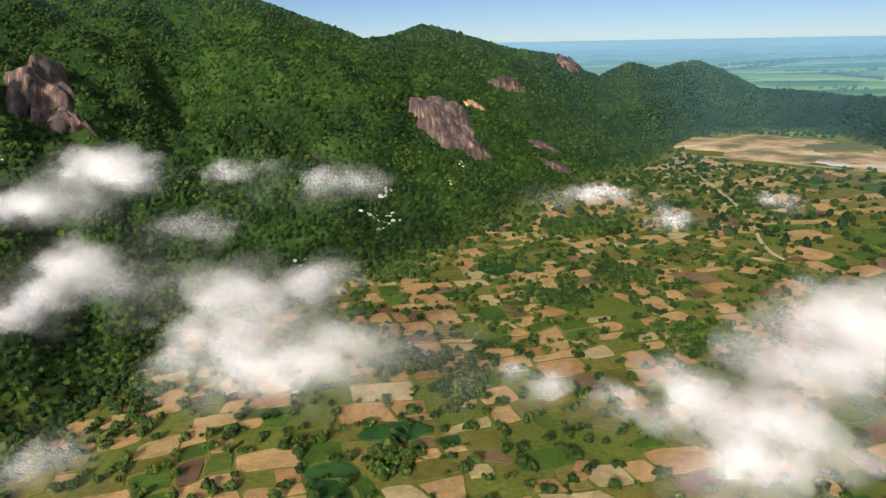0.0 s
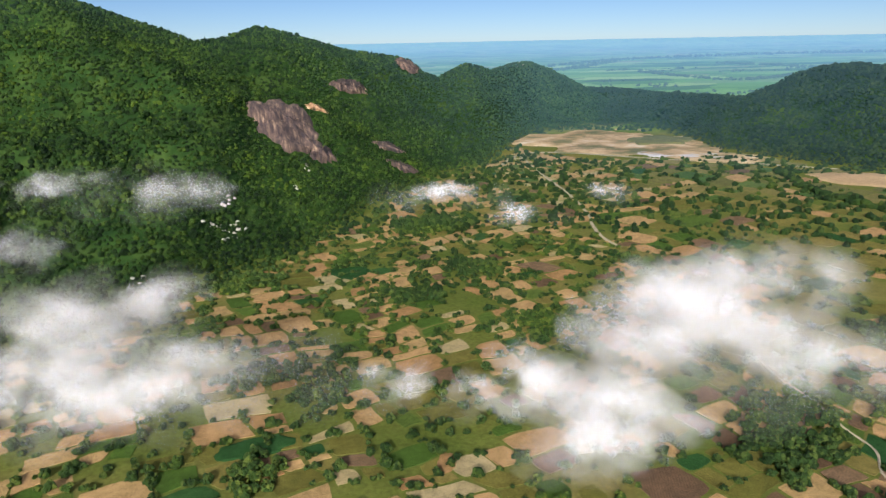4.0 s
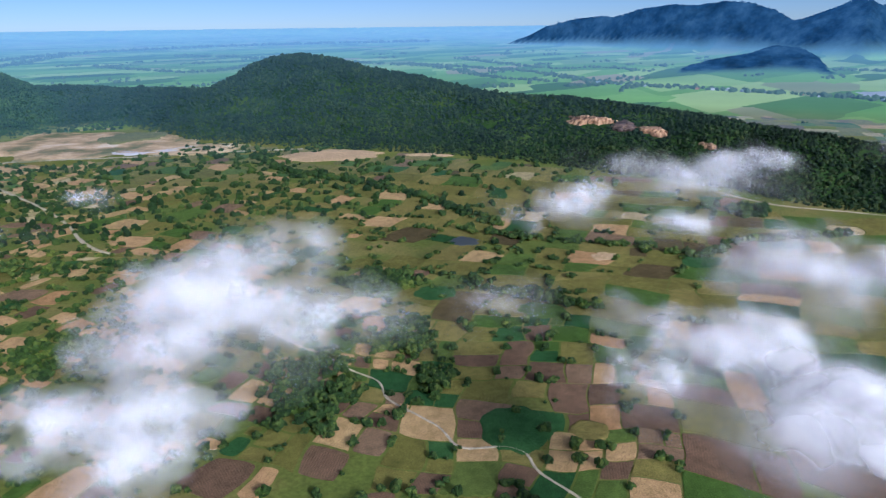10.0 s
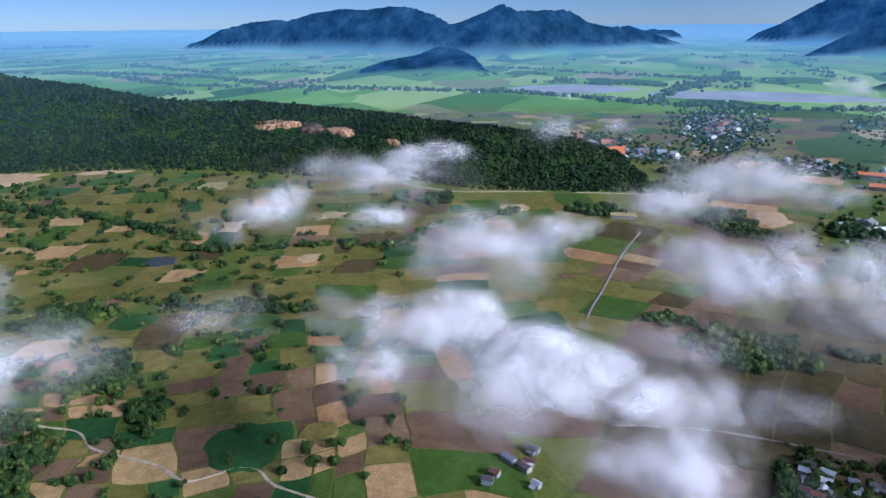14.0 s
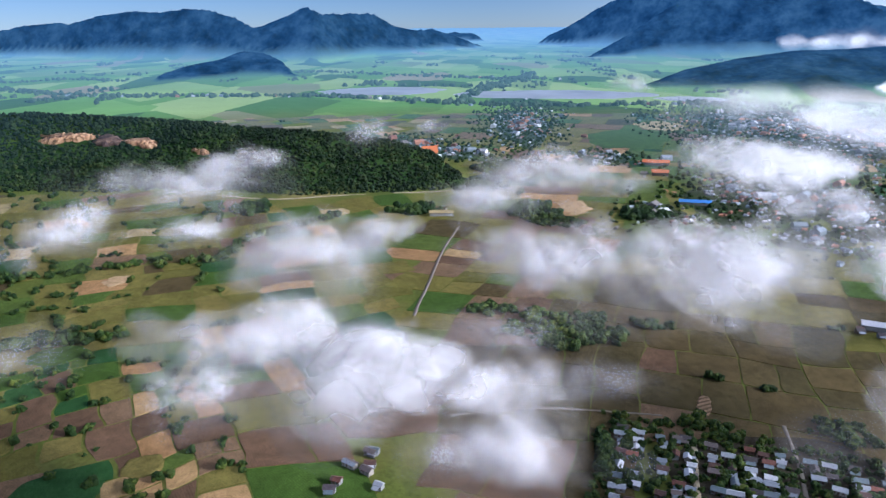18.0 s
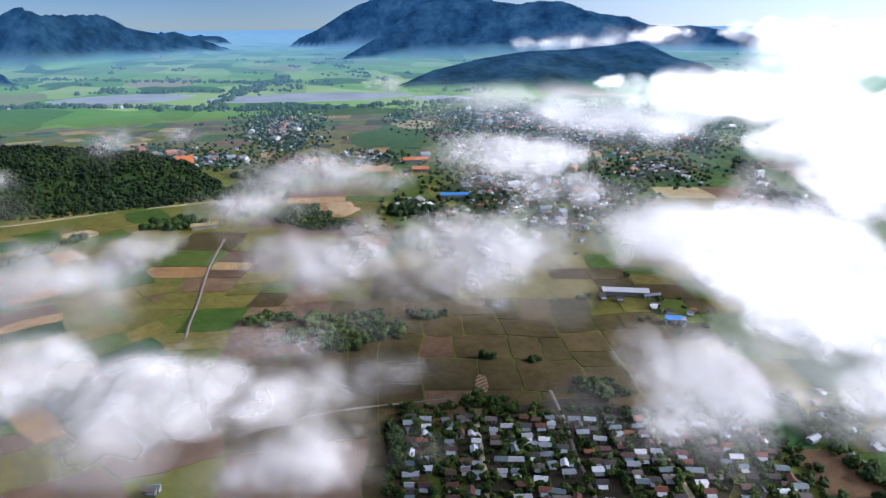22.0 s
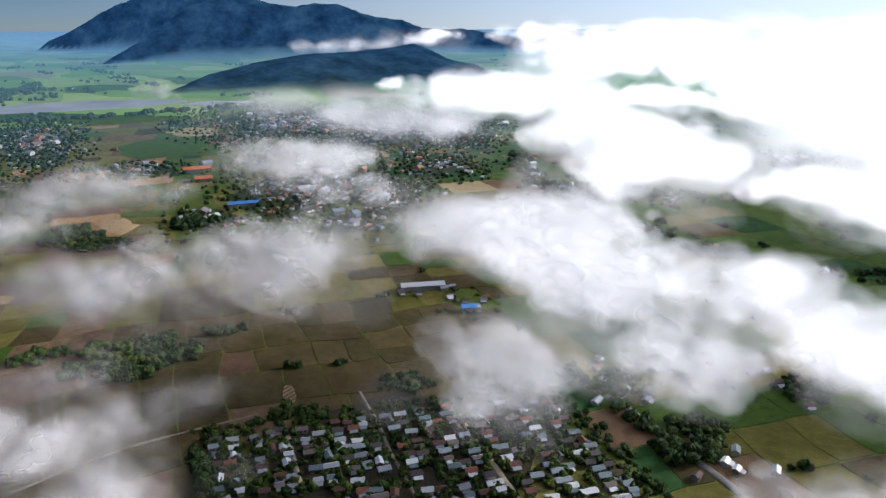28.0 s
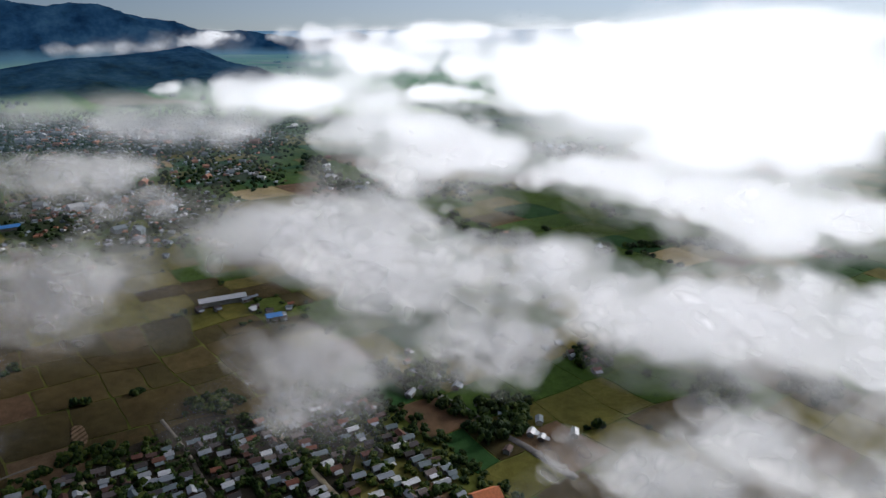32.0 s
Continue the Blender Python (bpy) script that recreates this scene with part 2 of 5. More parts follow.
def far_haze_emission(nt, start, full, most):
    """Mixes emission into a far shader with distance, imitating the air haze before it."""
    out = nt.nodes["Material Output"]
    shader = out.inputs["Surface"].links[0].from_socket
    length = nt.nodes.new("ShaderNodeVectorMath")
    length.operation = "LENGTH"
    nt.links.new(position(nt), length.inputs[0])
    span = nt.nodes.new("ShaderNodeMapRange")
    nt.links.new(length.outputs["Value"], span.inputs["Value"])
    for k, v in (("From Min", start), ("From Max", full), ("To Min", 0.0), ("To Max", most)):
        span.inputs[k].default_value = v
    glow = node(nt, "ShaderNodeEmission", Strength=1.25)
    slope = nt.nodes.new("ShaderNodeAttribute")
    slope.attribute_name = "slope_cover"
    # blue haze over the slopes is painted as mottled emission
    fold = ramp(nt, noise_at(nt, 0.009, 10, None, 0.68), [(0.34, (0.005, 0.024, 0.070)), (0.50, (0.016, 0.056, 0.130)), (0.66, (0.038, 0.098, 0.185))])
    haze_glow = ramp(nt, span.outputs[0], [(0.25 * most, (0.13, 0.27, 0.33)), (0.80 * most, (0.15, 0.31, 0.45)), (most, (0.19, 0.36, 0.57))])
    nt.links.new(mixed(nt, slope.outputs["Fac"], haze_glow, fold), glow.inputs["Color"])
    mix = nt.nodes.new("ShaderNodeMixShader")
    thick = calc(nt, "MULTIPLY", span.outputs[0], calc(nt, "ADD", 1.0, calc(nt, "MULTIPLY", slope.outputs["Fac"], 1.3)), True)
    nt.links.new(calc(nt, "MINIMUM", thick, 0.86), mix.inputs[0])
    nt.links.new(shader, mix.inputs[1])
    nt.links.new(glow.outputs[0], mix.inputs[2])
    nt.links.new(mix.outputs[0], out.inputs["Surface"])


def leafy(name, dark, mid, light, per_object=False, air=False):
    def build(nt, b):
        pick = object_random(nt) if per_object else island(nt)
        col = ramp(nt, pick, [(0.0, dark), (0.55, mid), (1.0, light)])
        grain = noise_at(nt, 1.1, 3)
        col = mixed(nt, 0.8, col, ramp(nt, grain, [(0.3, (0.35, 0.35, 0.35)), (0.7, (1, 1, 1))]), "MULTIPLY")
        tract = ramp(nt, noise_at(nt, 0.012, 4), [(0.32, (0.50, 0.62, 0.60)), (0.5, (1, 1, 1)), (0.68, (1.6, 1.4, 0.9))])
        col = mixed(nt, 1.0, col, tract, "MULTIPLY")
        nt.links.new(col, b.inputs["Base Color"])
        b.inputs["Roughness"].default_value = 0.75
        b.inputs["Specular IOR Level"].default_value = 0.15
        bumped(nt, b, grain, 0.9, 0.6)
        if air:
            far_haze_emission(nt, 1050, 4200, 0.78)
    return material(name, build)


def soil(name, a, b_col, c, patch=0.05, rows=0.0, furrow=0.30):
    def build(nt, b):
        pick = calc(nt, "FRACT", calc(nt, "ADD", island(nt), object_random(nt)))
        col = ramp(nt, pick, [(0.0, a), (0.5, b_col), (1.0, c)])
        big = noise_at(nt, patch, 5)
        col = mixed(nt, 0.7, col, ramp(nt, big, [(0.3, (0.6, 0.6, 0.6)), (0.7, (1.1, 1.1, 1.1))]), "MULTIPLY")
        if rows:
            turn = nt.nodes.new("ShaderNodeVectorRotate")
            turn.rotation_type = "Z_AXIS"
            nt.links.new(position(nt), turn.inputs["Vector"])
            nt.links.new(calc(nt, "MULTIPLY", pick, 3.1), turn.inputs["Angle"])
            wave = node(nt, "ShaderNodeTexWave", Scale=rows, Distortion=3.0, Detail=2.0)
            wave.inputs["Detail Scale"].default_value = 0.15
            nt.links.new(turn.outputs[0], wave.inputs["Vector"])
            col = mixed(nt, furrow, col, ramp(nt, wave.outputs["Fac"], [(0.2, (0.55, 0.55, 0.5)), (0.7, (1.1, 1.1, 1.1))]), "MULTIPLY")
        fine = noise_at(nt, 1.3, 6, None, 0.65)
        col = mixed(nt, 0.85, col, ramp(nt, fine, [(0.32, (0.45, 0.46, 0.44)), (0.68, (1.25, 1.22, 1.2))]), "MULTIPLY")
        spots = noise_at(nt, 0.18, 5, None, 0.6)
        col = mixed(nt, 0.6, col, ramp(nt, spots, [(0.36, (0.62, 0.66, 0.58)), (0.6, (1.1, 1.08, 1.05))]), "MULTIPLY")
        nt.links.new(col, b.inputs["Base Color"])
        b.inputs["Roughness"].default_value = 0.95
        b.inputs["Specular IOR Level"].default_value = 0.1
        bumped(nt, b, fine, 0.6, 0.5)
        far_haze_emission(nt, 900, 3600, 0.8)
    return material(name, build)


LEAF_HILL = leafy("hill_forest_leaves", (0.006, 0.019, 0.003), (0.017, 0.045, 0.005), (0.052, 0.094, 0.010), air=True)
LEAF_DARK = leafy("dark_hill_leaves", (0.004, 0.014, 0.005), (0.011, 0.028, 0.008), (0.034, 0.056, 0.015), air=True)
LEAF_FIELD = leafy("field_tree_leaves", (0.013, 0.033, 0.006), (0.032, 0.067, 0.011), (0.090, 0.122, 0.021))
LEAF_AIRY = leafy("distant_tree_leaves", (0.010, 0.028, 0.007), (0.022, 0.052, 0.010), (0.056, 0.090, 0.018), air=True)
LEAF_TREE = leafy("tree_leaves", (0.016, 0.040, 0.007), (0.036, 0.075, 0.012), (0.070, 0.105, 0.018), True)
LEAF_PALM = leafy("palm_leaves", (0.045, 0.070, 0.030), (0.075, 0.100, 0.045), (0.11, 0.135, 0.06), True)
TAN = soil("ploughed_tan_soil", (0.38, 0.215, 0.090), (0.48, 0.30, 0.135), (0.43, 0.29, 0.125))
BROWN = soil("bare_brown_soil", (0.14, 0.086, 0.050), (0.19, 0.115, 0.068), (0.23, 0.15, 0.085), rows=0.24)
OLIVE = soil("dry_grass_olive", (0.135, 0.130, 0.026), (0.178, 0.160, 0.036), (0.225, 0.185, 0.052))
GREEN = soil("young_crop_green", (0.060, 0.118, 0.017), (0.080, 0.145, 0.022), (0.115, 0.155, 0.030), rows=0.26)
DEEP = soil("deep_green_crop", (0.022, 0.075, 0.018), (0.030, 0.095, 0.025), (0.045, 0.115, 0.03), rows=0.30)
STRAW = soil("pale_straw", (0.42, 0.33, 0.16), (0.47, 0.37, 0.2), (0.38, 0.31, 0.15))
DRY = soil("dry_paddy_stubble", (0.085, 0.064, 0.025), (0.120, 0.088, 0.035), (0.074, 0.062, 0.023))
SAND = soil("quarry_sand", (0.52, 0.34, 0.17), (0.58, 0.40, 0.22), (0.47, 0.32, 0.17), 0.02)
QUARRY_EARTH = material("quarry_earth", lambda nt, b: (
    nt.links.new(ramp(nt, noise_at(nt, 0.016, 8, None, 0.66), [(0.36, (0.08, 0.11, 0.03)), (0.44, (0.20, 0.17, 0.07)), (0.50, (0.38, 0.26, 0.13)), (0.57, (0.52, 0.38, 0.21)), (0.68, (0.64, 0.56, 0.44))]), b.inputs["Base Color"]),
    bumped(nt, b, noise_at(nt, 0.15, 5), 0.8, 1.0)))
DIRT_ROAD = soil("pale_dirt_road", (0.46, 0.38, 0.27), (0.5, 0.42, 0.3), (0.44, 0.37, 0.27), 0.1)
FIELD_MATS = [TAN, BROWN, OLIVE, GREEN, DEEP, STRAW, DRY]


def build_ground_material(nt, b):
    # scrubby grass with bare earth near by; wide wet paddies far out
    uv = nt.nodes.new("ShaderNodeUVMap")
    uv.uv_map = "plan"
    near = ramp(nt, noise_at(nt, 0.012, 5), [(0.25, (0.075, 0.115, 0.016)), (0.5, (0.125, 0.145, 0.026)), (0.65, (0.19, 0.165, 0.045)), (0.8, (0.30, 0.21, 0.095))])
    fine = ramp(nt, noise_at(nt, 0.35, 4), [(0.25, (0.5, 0.5, 0.5)), (0.75, (1.05, 1.05, 1.05))])
    near = mixed(nt, 0.8, near, fine, "MULTIPLY")
    cells = node(nt, "ShaderNodeTexVoronoi", Scale=2.2)
    stretch = nt.nodes.new("ShaderNodeMapping")
    stretch.inputs["Rotation"].default_value = (0, 0, 0.5)
    stretch.inputs["Scale"].default_value = (1.0, 2.4, 1.0)
    nt.links.new(uv.outputs[0], stretch.inputs["Vector"])
    nt.links.new(stretch.outputs[0], cells.inputs["Vector"])
    cells.distance = "CHEBYCHEV"
    sep = nt.nodes.new("ShaderNodeSeparateColor")
    nt.links.new(cells.outputs["Color"], sep.inputs[0])
    far = ramp(nt, sep.outputs[0], [(0.0, (0.035, 0.09, 0.03)), (0.25, (0.12, 0.27, 0.05)), (0.55, (0.19, 0.36, 0.08)), (0.75, (0.34, 0.46, 0.16)), (0.9, (0.14, 0.25, 0.08)), (1.0, (0.32, 0.27, 0.18))])
    far = mixed(nt, 0.5, far, ramp(nt, noise_at(nt, 3.0, 4, uv.outputs[0]), [(0.3, (0.6, 0.65, 0.6)), (0.7, (1.1, 1.1, 1.1))]), "MULTIPLY")
    length = nt.nodes.new("ShaderNodeVectorMath")
    length.operation = "LENGTH"
    nt.links.new(uv.outputs[0], length.inputs[0])
    span = nt.nodes.new("ShaderNodeMapRange")
    span.inputs["From Min"].default_value, span.inputs["From Max"].default_value = 1.5, 1.9
    nt.links.new(length.outputs["Value"], span.inputs["Value"])
    # slopes carry forest floor
    hill = nt.nodes.new("ShaderNodeAttribute")
    hill.attribute_name = "slope_cover"
    col = mixed(nt, span.outputs[0], near, far)
    wood = ramp(nt, noise_at(nt, 0.03, 6), [(0.3, (0.010, 0.028, 0.007)), (0.5, (0.022, 0.052, 0.010)), (0.75, (0.055, 0.090, 0.018))])
    col = mixed(nt, hill.outputs["Fac"], col, wood)
    nt.links.new(col, b.inputs["Base Color"])
    b.inputs["Roughness"].default_value = 0.95
    b.inputs["Specular IOR Level"].default_value = 0.1
    bumped(nt, b, noise_at(nt, 0.02, 6), 0.8, 6.0)
    far_haze_emission(nt, 1300, 4700, 0.80)


GROUND = material("open_ground", build_ground_material)


def build_cloud_material(nt, b):
    """Droplets scatter sunlight to all sides, so part of the light is taken as if every billow faced the sun."""
    nt.nodes.remove(b)
    out = nt.nodes["Material Output"]
    body, grain, layer = [nt.nodes.new("ShaderNodeAttribute") for _ in range(3)]
    body.attribute_name, grain.attribute_name, layer.attribute_name = "body", "grain", "layer"
    place = nt.nodes.new("ShaderNodeVectorMath")
    place.operation = "SCALE"
    nt.links.new(position(nt), place.inputs[0])
    nt.links.new(grain.outputs["Fac"], place.inputs["Scale"])
    n = node(nt, "ShaderNodeTexNoise", Scale=1.0, Detail=2.0, Roughness=0.45)
    n.noise_dimensions = "4D"
    nt.links.new(place.outputs[0], n.inputs["Vector"])
    nt.links.new(layer.outputs["Fac"], n.inputs["W"])
    span = nt.nodes.new("ShaderNodeMapRange")
    span.interpolation_type = "SMOOTHSTEP"
    span.inputs["From Min"].default_value, span.inputs["From Max"].default_value = 0.12, 0.72
    span.inputs["To Min"].default_value = 0.12
    nt.links.new(n.outputs["Fac"], span.inputs["Value"])
    alpha = calc(nt, "MULTIPLY", body.outputs["Fac"], span.outputs[0], True)
    clear = nt.nodes.new("ShaderNodeBsdfTransparent")
    # the whole heap is lit by its own rounded form, each billow adding a little relief
    heap = nt.nodes.new("ShaderNodeAttribute")
    heap.attribute_name = "heap_way"
    relief = nt.nodes.new("ShaderNodeVectorMath")
    relief.operation = "SCALE"
    relief.inputs["Scale"].default_value = 0.35
    nt.links.new(nt.nodes.new("ShaderNodeNewGeometry").outputs["Normal"], relief.inputs[0])
    both = nt.nodes.new("ShaderNodeVectorMath")
    nt.links.new(heap.outputs["Vector"], both.inputs[0])
    nt.links.new(relief.outputs[0], both.inputs[1])
    unit = nt.nodes.new("ShaderNodeVectorMath")
    unit.operation = "NORMALIZE"
    nt.links.new(both.outputs[0], unit.inputs[0])
    form = node(nt, "ShaderNodeBsdfDiffuse", Color=(0.72, 0.71, 0.71, 1))
    nt.links.new(unit.outputs[0], form.inputs["Normal"])
    around = node(nt, "ShaderNodeBsdfDiffuse", Color=(0.34, 0.333, 0.333, 1))
    a, e = radians(SUN_TURN), radians(SUN_HEIGHT)
    way = node(nt, "ShaderNodeCombineXYZ", X=-math.sin(a) * math.cos(e), Y=math.cos(a) * math.cos(e), Z=math.sin(e))
    nt.links.new(way.outputs[0], around.inputs["Normal"])
    onward = node(nt, "ShaderNodeBsdfTranslucent", Color=(0.80, 0.79, 0.78, 1))
    nt.links.new(unit.outputs[0], onward.inputs["Normal"])
    turned = nt.nodes.new("ShaderNodeMixShader")
    turned.inputs[0].default_value = 0.65
    nt.links.new(form.outputs[0], turned.inputs[1])
    nt.links.new(onward.outputs[0], turned.inputs[2])
    white = nt.nodes.new("ShaderNodeAddShader")
    nt.links.new(turned.outputs[0], white.inputs[0])
    nt.links.new(around.outputs[0], white.inputs[1])
    # added emission imitates sun glare in the clouds, stronger along the way sunward
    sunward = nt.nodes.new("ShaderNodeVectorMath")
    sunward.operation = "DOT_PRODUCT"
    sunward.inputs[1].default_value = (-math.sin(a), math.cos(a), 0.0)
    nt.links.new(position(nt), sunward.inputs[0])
    haze_glow = nt.nodes.new("ShaderNodeMapRange")
    nt.links.new(sunward.outputs["Value"], haze_glow.inputs["Value"])
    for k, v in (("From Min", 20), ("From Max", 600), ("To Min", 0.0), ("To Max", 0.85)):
        haze_glow.inputs[k].default_value = v
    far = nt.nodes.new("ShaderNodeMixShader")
    nt.links.new(haze_glow.outputs[0], far.inputs[0])
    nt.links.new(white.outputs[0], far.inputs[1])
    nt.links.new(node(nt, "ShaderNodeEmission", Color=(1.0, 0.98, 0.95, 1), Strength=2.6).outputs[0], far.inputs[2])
    mix = nt.nodes.new("ShaderNodeMixShader")
    nt.links.new(alpha, mix.inputs[0])
    nt.links.new(clear.outputs[0], mix.inputs[1])
    nt.links.new(far.outputs[0], mix.inputs[2])
    nt.links.new(mix.outputs[0], out.inputs["Surface"])


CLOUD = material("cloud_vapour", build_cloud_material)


def plain(name, colour, rough=0.8, metal=0.0, wear=0.35, scale=0.6, pick=None, air=False):
    """A surface with patchy wear; pick: a few more colours from which each piece takes one."""
    def build(nt, b):
        col = colour
        if pick:
            which = calc(nt, "FRACT", calc(nt, "ADD", island(nt), object_random(nt)))
            stops = [(k / len(pick), c) for k, c in enumerate(pick)]
            col = ramp(nt, which, stops)
            nt.nodes[-1].color_ramp.interpolation = "CONSTANT"
        grain = noise_at(nt, scale, 5)
        low = 1 - wear
        col = mixed(nt, 1.0, col, ramp(nt, grain, [(0.3, (low, low, low)), (0.65, (1, 1, 1))]), "MULTIPLY")
        nt.links.new(col, b.inputs["Base Color"])
        b.inputs["Roughness"].default_value = rough
        b.inputs["Metallic"].default_value = metal
        bumped(nt, b, grain, 0.4, 0.15)
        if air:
            far_haze_emission(nt, 900, 4700, 0.75)
    return material(name, build)


def build_rock(nt, b):
    streak = nt.nodes.new("ShaderNodeMapping")
    streak.inputs["Scale"].default_value = (1.0, 0.35, 0.14)
    streak.inputs["Rotation"].default_value = (0.0, 0.5, 0.3)
    nt.links.new(position(nt), streak.inputs["Vector"])
    run = noise_at(nt, 0.22, 6, streak.outputs[0])
    col = ramp(nt, run, [(0.36, (0.040, 0.028, 0.028)), (0.47, (0.080, 0.052, 0.044)), (0.56, (0.125, 0.082, 0.060)), (0.70, (0.32, 0.22, 0.14))])
    nt.links.new(col, b.inputs["Base Color"])
    b.inputs["Roughness"].default_value = 0.9
    bumped(nt, b, noise_at(nt, 0.4, 6), 0.9, 1.2)


ROCK = material("streaked_granite", build_rock)


def build_orange_rock(nt, b):
    streak = nt.nodes.new("ShaderNodeMapping")
    streak.inputs["Scale"].default_value = (1.0, 1.0, 0.12)
    nt.links.new(position(nt), streak.inputs["Vector"])
    nt.links.new(ramp(nt, noise_at(nt, 0.20, 6, streak.outputs[0], 0.65), [(0.36, (0.05, 0.045, 0.025)), (0.46, (0.30, 0.16, 0.08)), (0.56, (0.56, 0.33, 0.17)), (0.70, (0.68, 0.50, 0.32))]), b.inputs["Base Color"])
    b.inputs["Roughness"].default_value = 0.95
    bumped(nt, b, noise_at(nt, 0.4, 6), 0.9, 1.2)


ORANGE_ROCK = material("orange_cliff_stone", build_orange_rock)
BOULDER = plain("pale_boulder", (0.50, 0.45, 0.39), 0.9, 0, 0.4, 0.5)
BARK = plain("grey_brown_bark", (0.13, 0.10, 0.075), 0.95)
TIN = plain("weathered_tin_roof", (0.62, 0.63, 0.65), 0.55, 0.25, 0.3, 1.2, [(0.34, 0.36, 0.39), (0.62, 0.63, 0.65), (0.17, 0.21, 0.23), (0.13, 0.17, 0.19), (0.25, 0.28, 0.32), (0.15, 0.12, 0.11)])
RUST = plain("rusted_red_roof", (0.20, 0.065, 0.04), 0.75, 0.1, 0.5, 1.2, [(0.15, 0.055, 0.035), (0.10, 0.05, 0.04), (0.24, 0.08, 0.04), (0.08, 0.065, 0.07), (0.06, 0.05, 0.05)])
WALL = plain("plastered_wall", (0.55, 0.52, 0.46), 0.9, 0, 0.4, 0.8, [(0.34, 0.31, 0.26), (0.22, 0.23, 0.22), (0.16, 0.11, 0.08), (0.30, 0.30, 0.28)])
DOOR = plain("dark_wood_door", (0.10, 0.065, 0.045), 0.7)
BLUE_ROOF = plain("blue_metal_roof", (0.06, 0.24, 0.60), 0.4, 0.2, 0.2)
TILE = plain("orange_tile_roof", (0.58, 0.17, 0.05), 0.7, 0, 0.3, 0.8)
TOWN = plain("town_roofs", (0.5, 0.5, 0.5), 0.5, 0.2, 0.3, 0.5, [(0.40, 0.42, 0.46), (0.20, 0.25, 0.28), (0.62, 0.62, 0.62), (0.16, 0.19, 0.21), (0.24, 0.10, 0.06), (0.30, 0.35, 0.38), (0.45, 0.20, 0.11), (0.20, 0.18, 0.16)], True)


STRIPED = soil("striped_tilled_plot", (0.30, 0.19, 0.11), (0.32, 0.2, 0.12), (0.3, 0.2, 0.12), rows=0.10, furrow=1.0)
# shade between houses and trees is put into these two dark base colours
TOWN_GREEN = soil("town_greenery_painted_shade", (0.035, 0.055, 0.025), (0.05, 0.07, 0.03), (0.06, 0.07, 0.04), 0.03)
YARD = soil("yard_earth_painted_shade", (0.050, 0.044, 0.030), (0.066, 0.054, 0.036), (0.042, 0.040, 0.028), 0.08)
# thin mist is painted as the pale base colour of this water
MIST_PAINTED_WATER = plain("flooded_paddies_painted_mist", (0.40, 0.40, 0.44), 0.5, 0, 0.35, 0.01, None, True)


SILT = plain("pale_silty_water", (0.52, 0.50, 0.50), 0.35, 0, 0.25, 0.02)


def build_water(nt, b):
    b.inputs["Base Color"].default_value = (0.045, 0.05, 0.045, 1)
    b.inputs["Roughness"].default_value = 0.5
    bumped(nt, b, noise_at(nt, 0.5, 3), 0.1, 0.1)


WATER = material("still_pond_water", build_water)


# ---- the ground: one sheet to the horizon ----
def build_ground():
    az = np.radians(np.concatenate([np.arange(-182, 40, 0.45), np.arange(40, 178, 3.0)]))
    rad = np.concatenate([[1.0, 30.0], np.geomspace(60, 2600, 160), np.geomspace(2640, 9800, 130), np.geomspace(10500, 60000, 18)])
    a, r = np.meshgrid(az, rad)
    x, y = -np.sin(a) * r, np.cos(a) * r
    z, up = ground_height(x, y)
    z = z + np.where((up < 0) & (r < 1800), (fbm(x / 160, y / 160, 3, 9) - 0.5) * 0.2 - 0.2, 0)
    v = squeeze(np.stack([x, y, z], -1))
    n, m = len(rad), len(az)
    i, j = np.meshgrid(np.arange(n - 1), np.arange(m), indexing="ij")
    k = (j + 1) % m
    f = np.stack([i * m + j, i * m + k, (i + 1) * m + k, (i + 1) * m + j], -1).reshape(-1, 4)[:, ::-1]
    me = np_mesh("ground", v.reshape(-1, 3), f, GROUND, smooth=True)
    layer = me.uv_layers.new(name="plan")
    flat = np.stack([x, y], -1).reshape(-1, 2) / 1000.0
    layer.data.foreach_set("uv", flat[f.ravel()].astype(np.float32).ravel())
    cover = me.attributes.new("slope_cover", "FLOAT", "POINT")
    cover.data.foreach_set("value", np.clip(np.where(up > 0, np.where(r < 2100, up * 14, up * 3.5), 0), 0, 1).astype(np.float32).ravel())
    return tagged(new("ground", me), "wide green and tan farm plain rising into wooded hills", "ground", kind="structure")


ground = build_ground()

# ---- rock faces on the slopes ----
def on_slope(az, el):
    """The first place on the ground that stands at that turn and height angle, seen from the hovering point."""
    az, el = np.broadcast_arrays(np.asarray(az, float), np.asarray(el, float))
    rad = np.arange(300.0, 2600.0, 6.0)
    a = np.radians(az)[..., None]
    x, y = -np.sin(a) * rad, np.cos(a) * rad
    z, _ = ground_height(x, y)
    angle = np.degrees(np.arctan2(z - H, rad))
    near = angle >= el[..., None]
    hit = np.where(near.any(-1), np.argmax(near, axis=-1), np.argmax(angle, axis=-1))
    pick = np.take_along_axis
    return np.concatenate([pick(q, hit[..., None], -1) for q in (x, y, z)], -1)


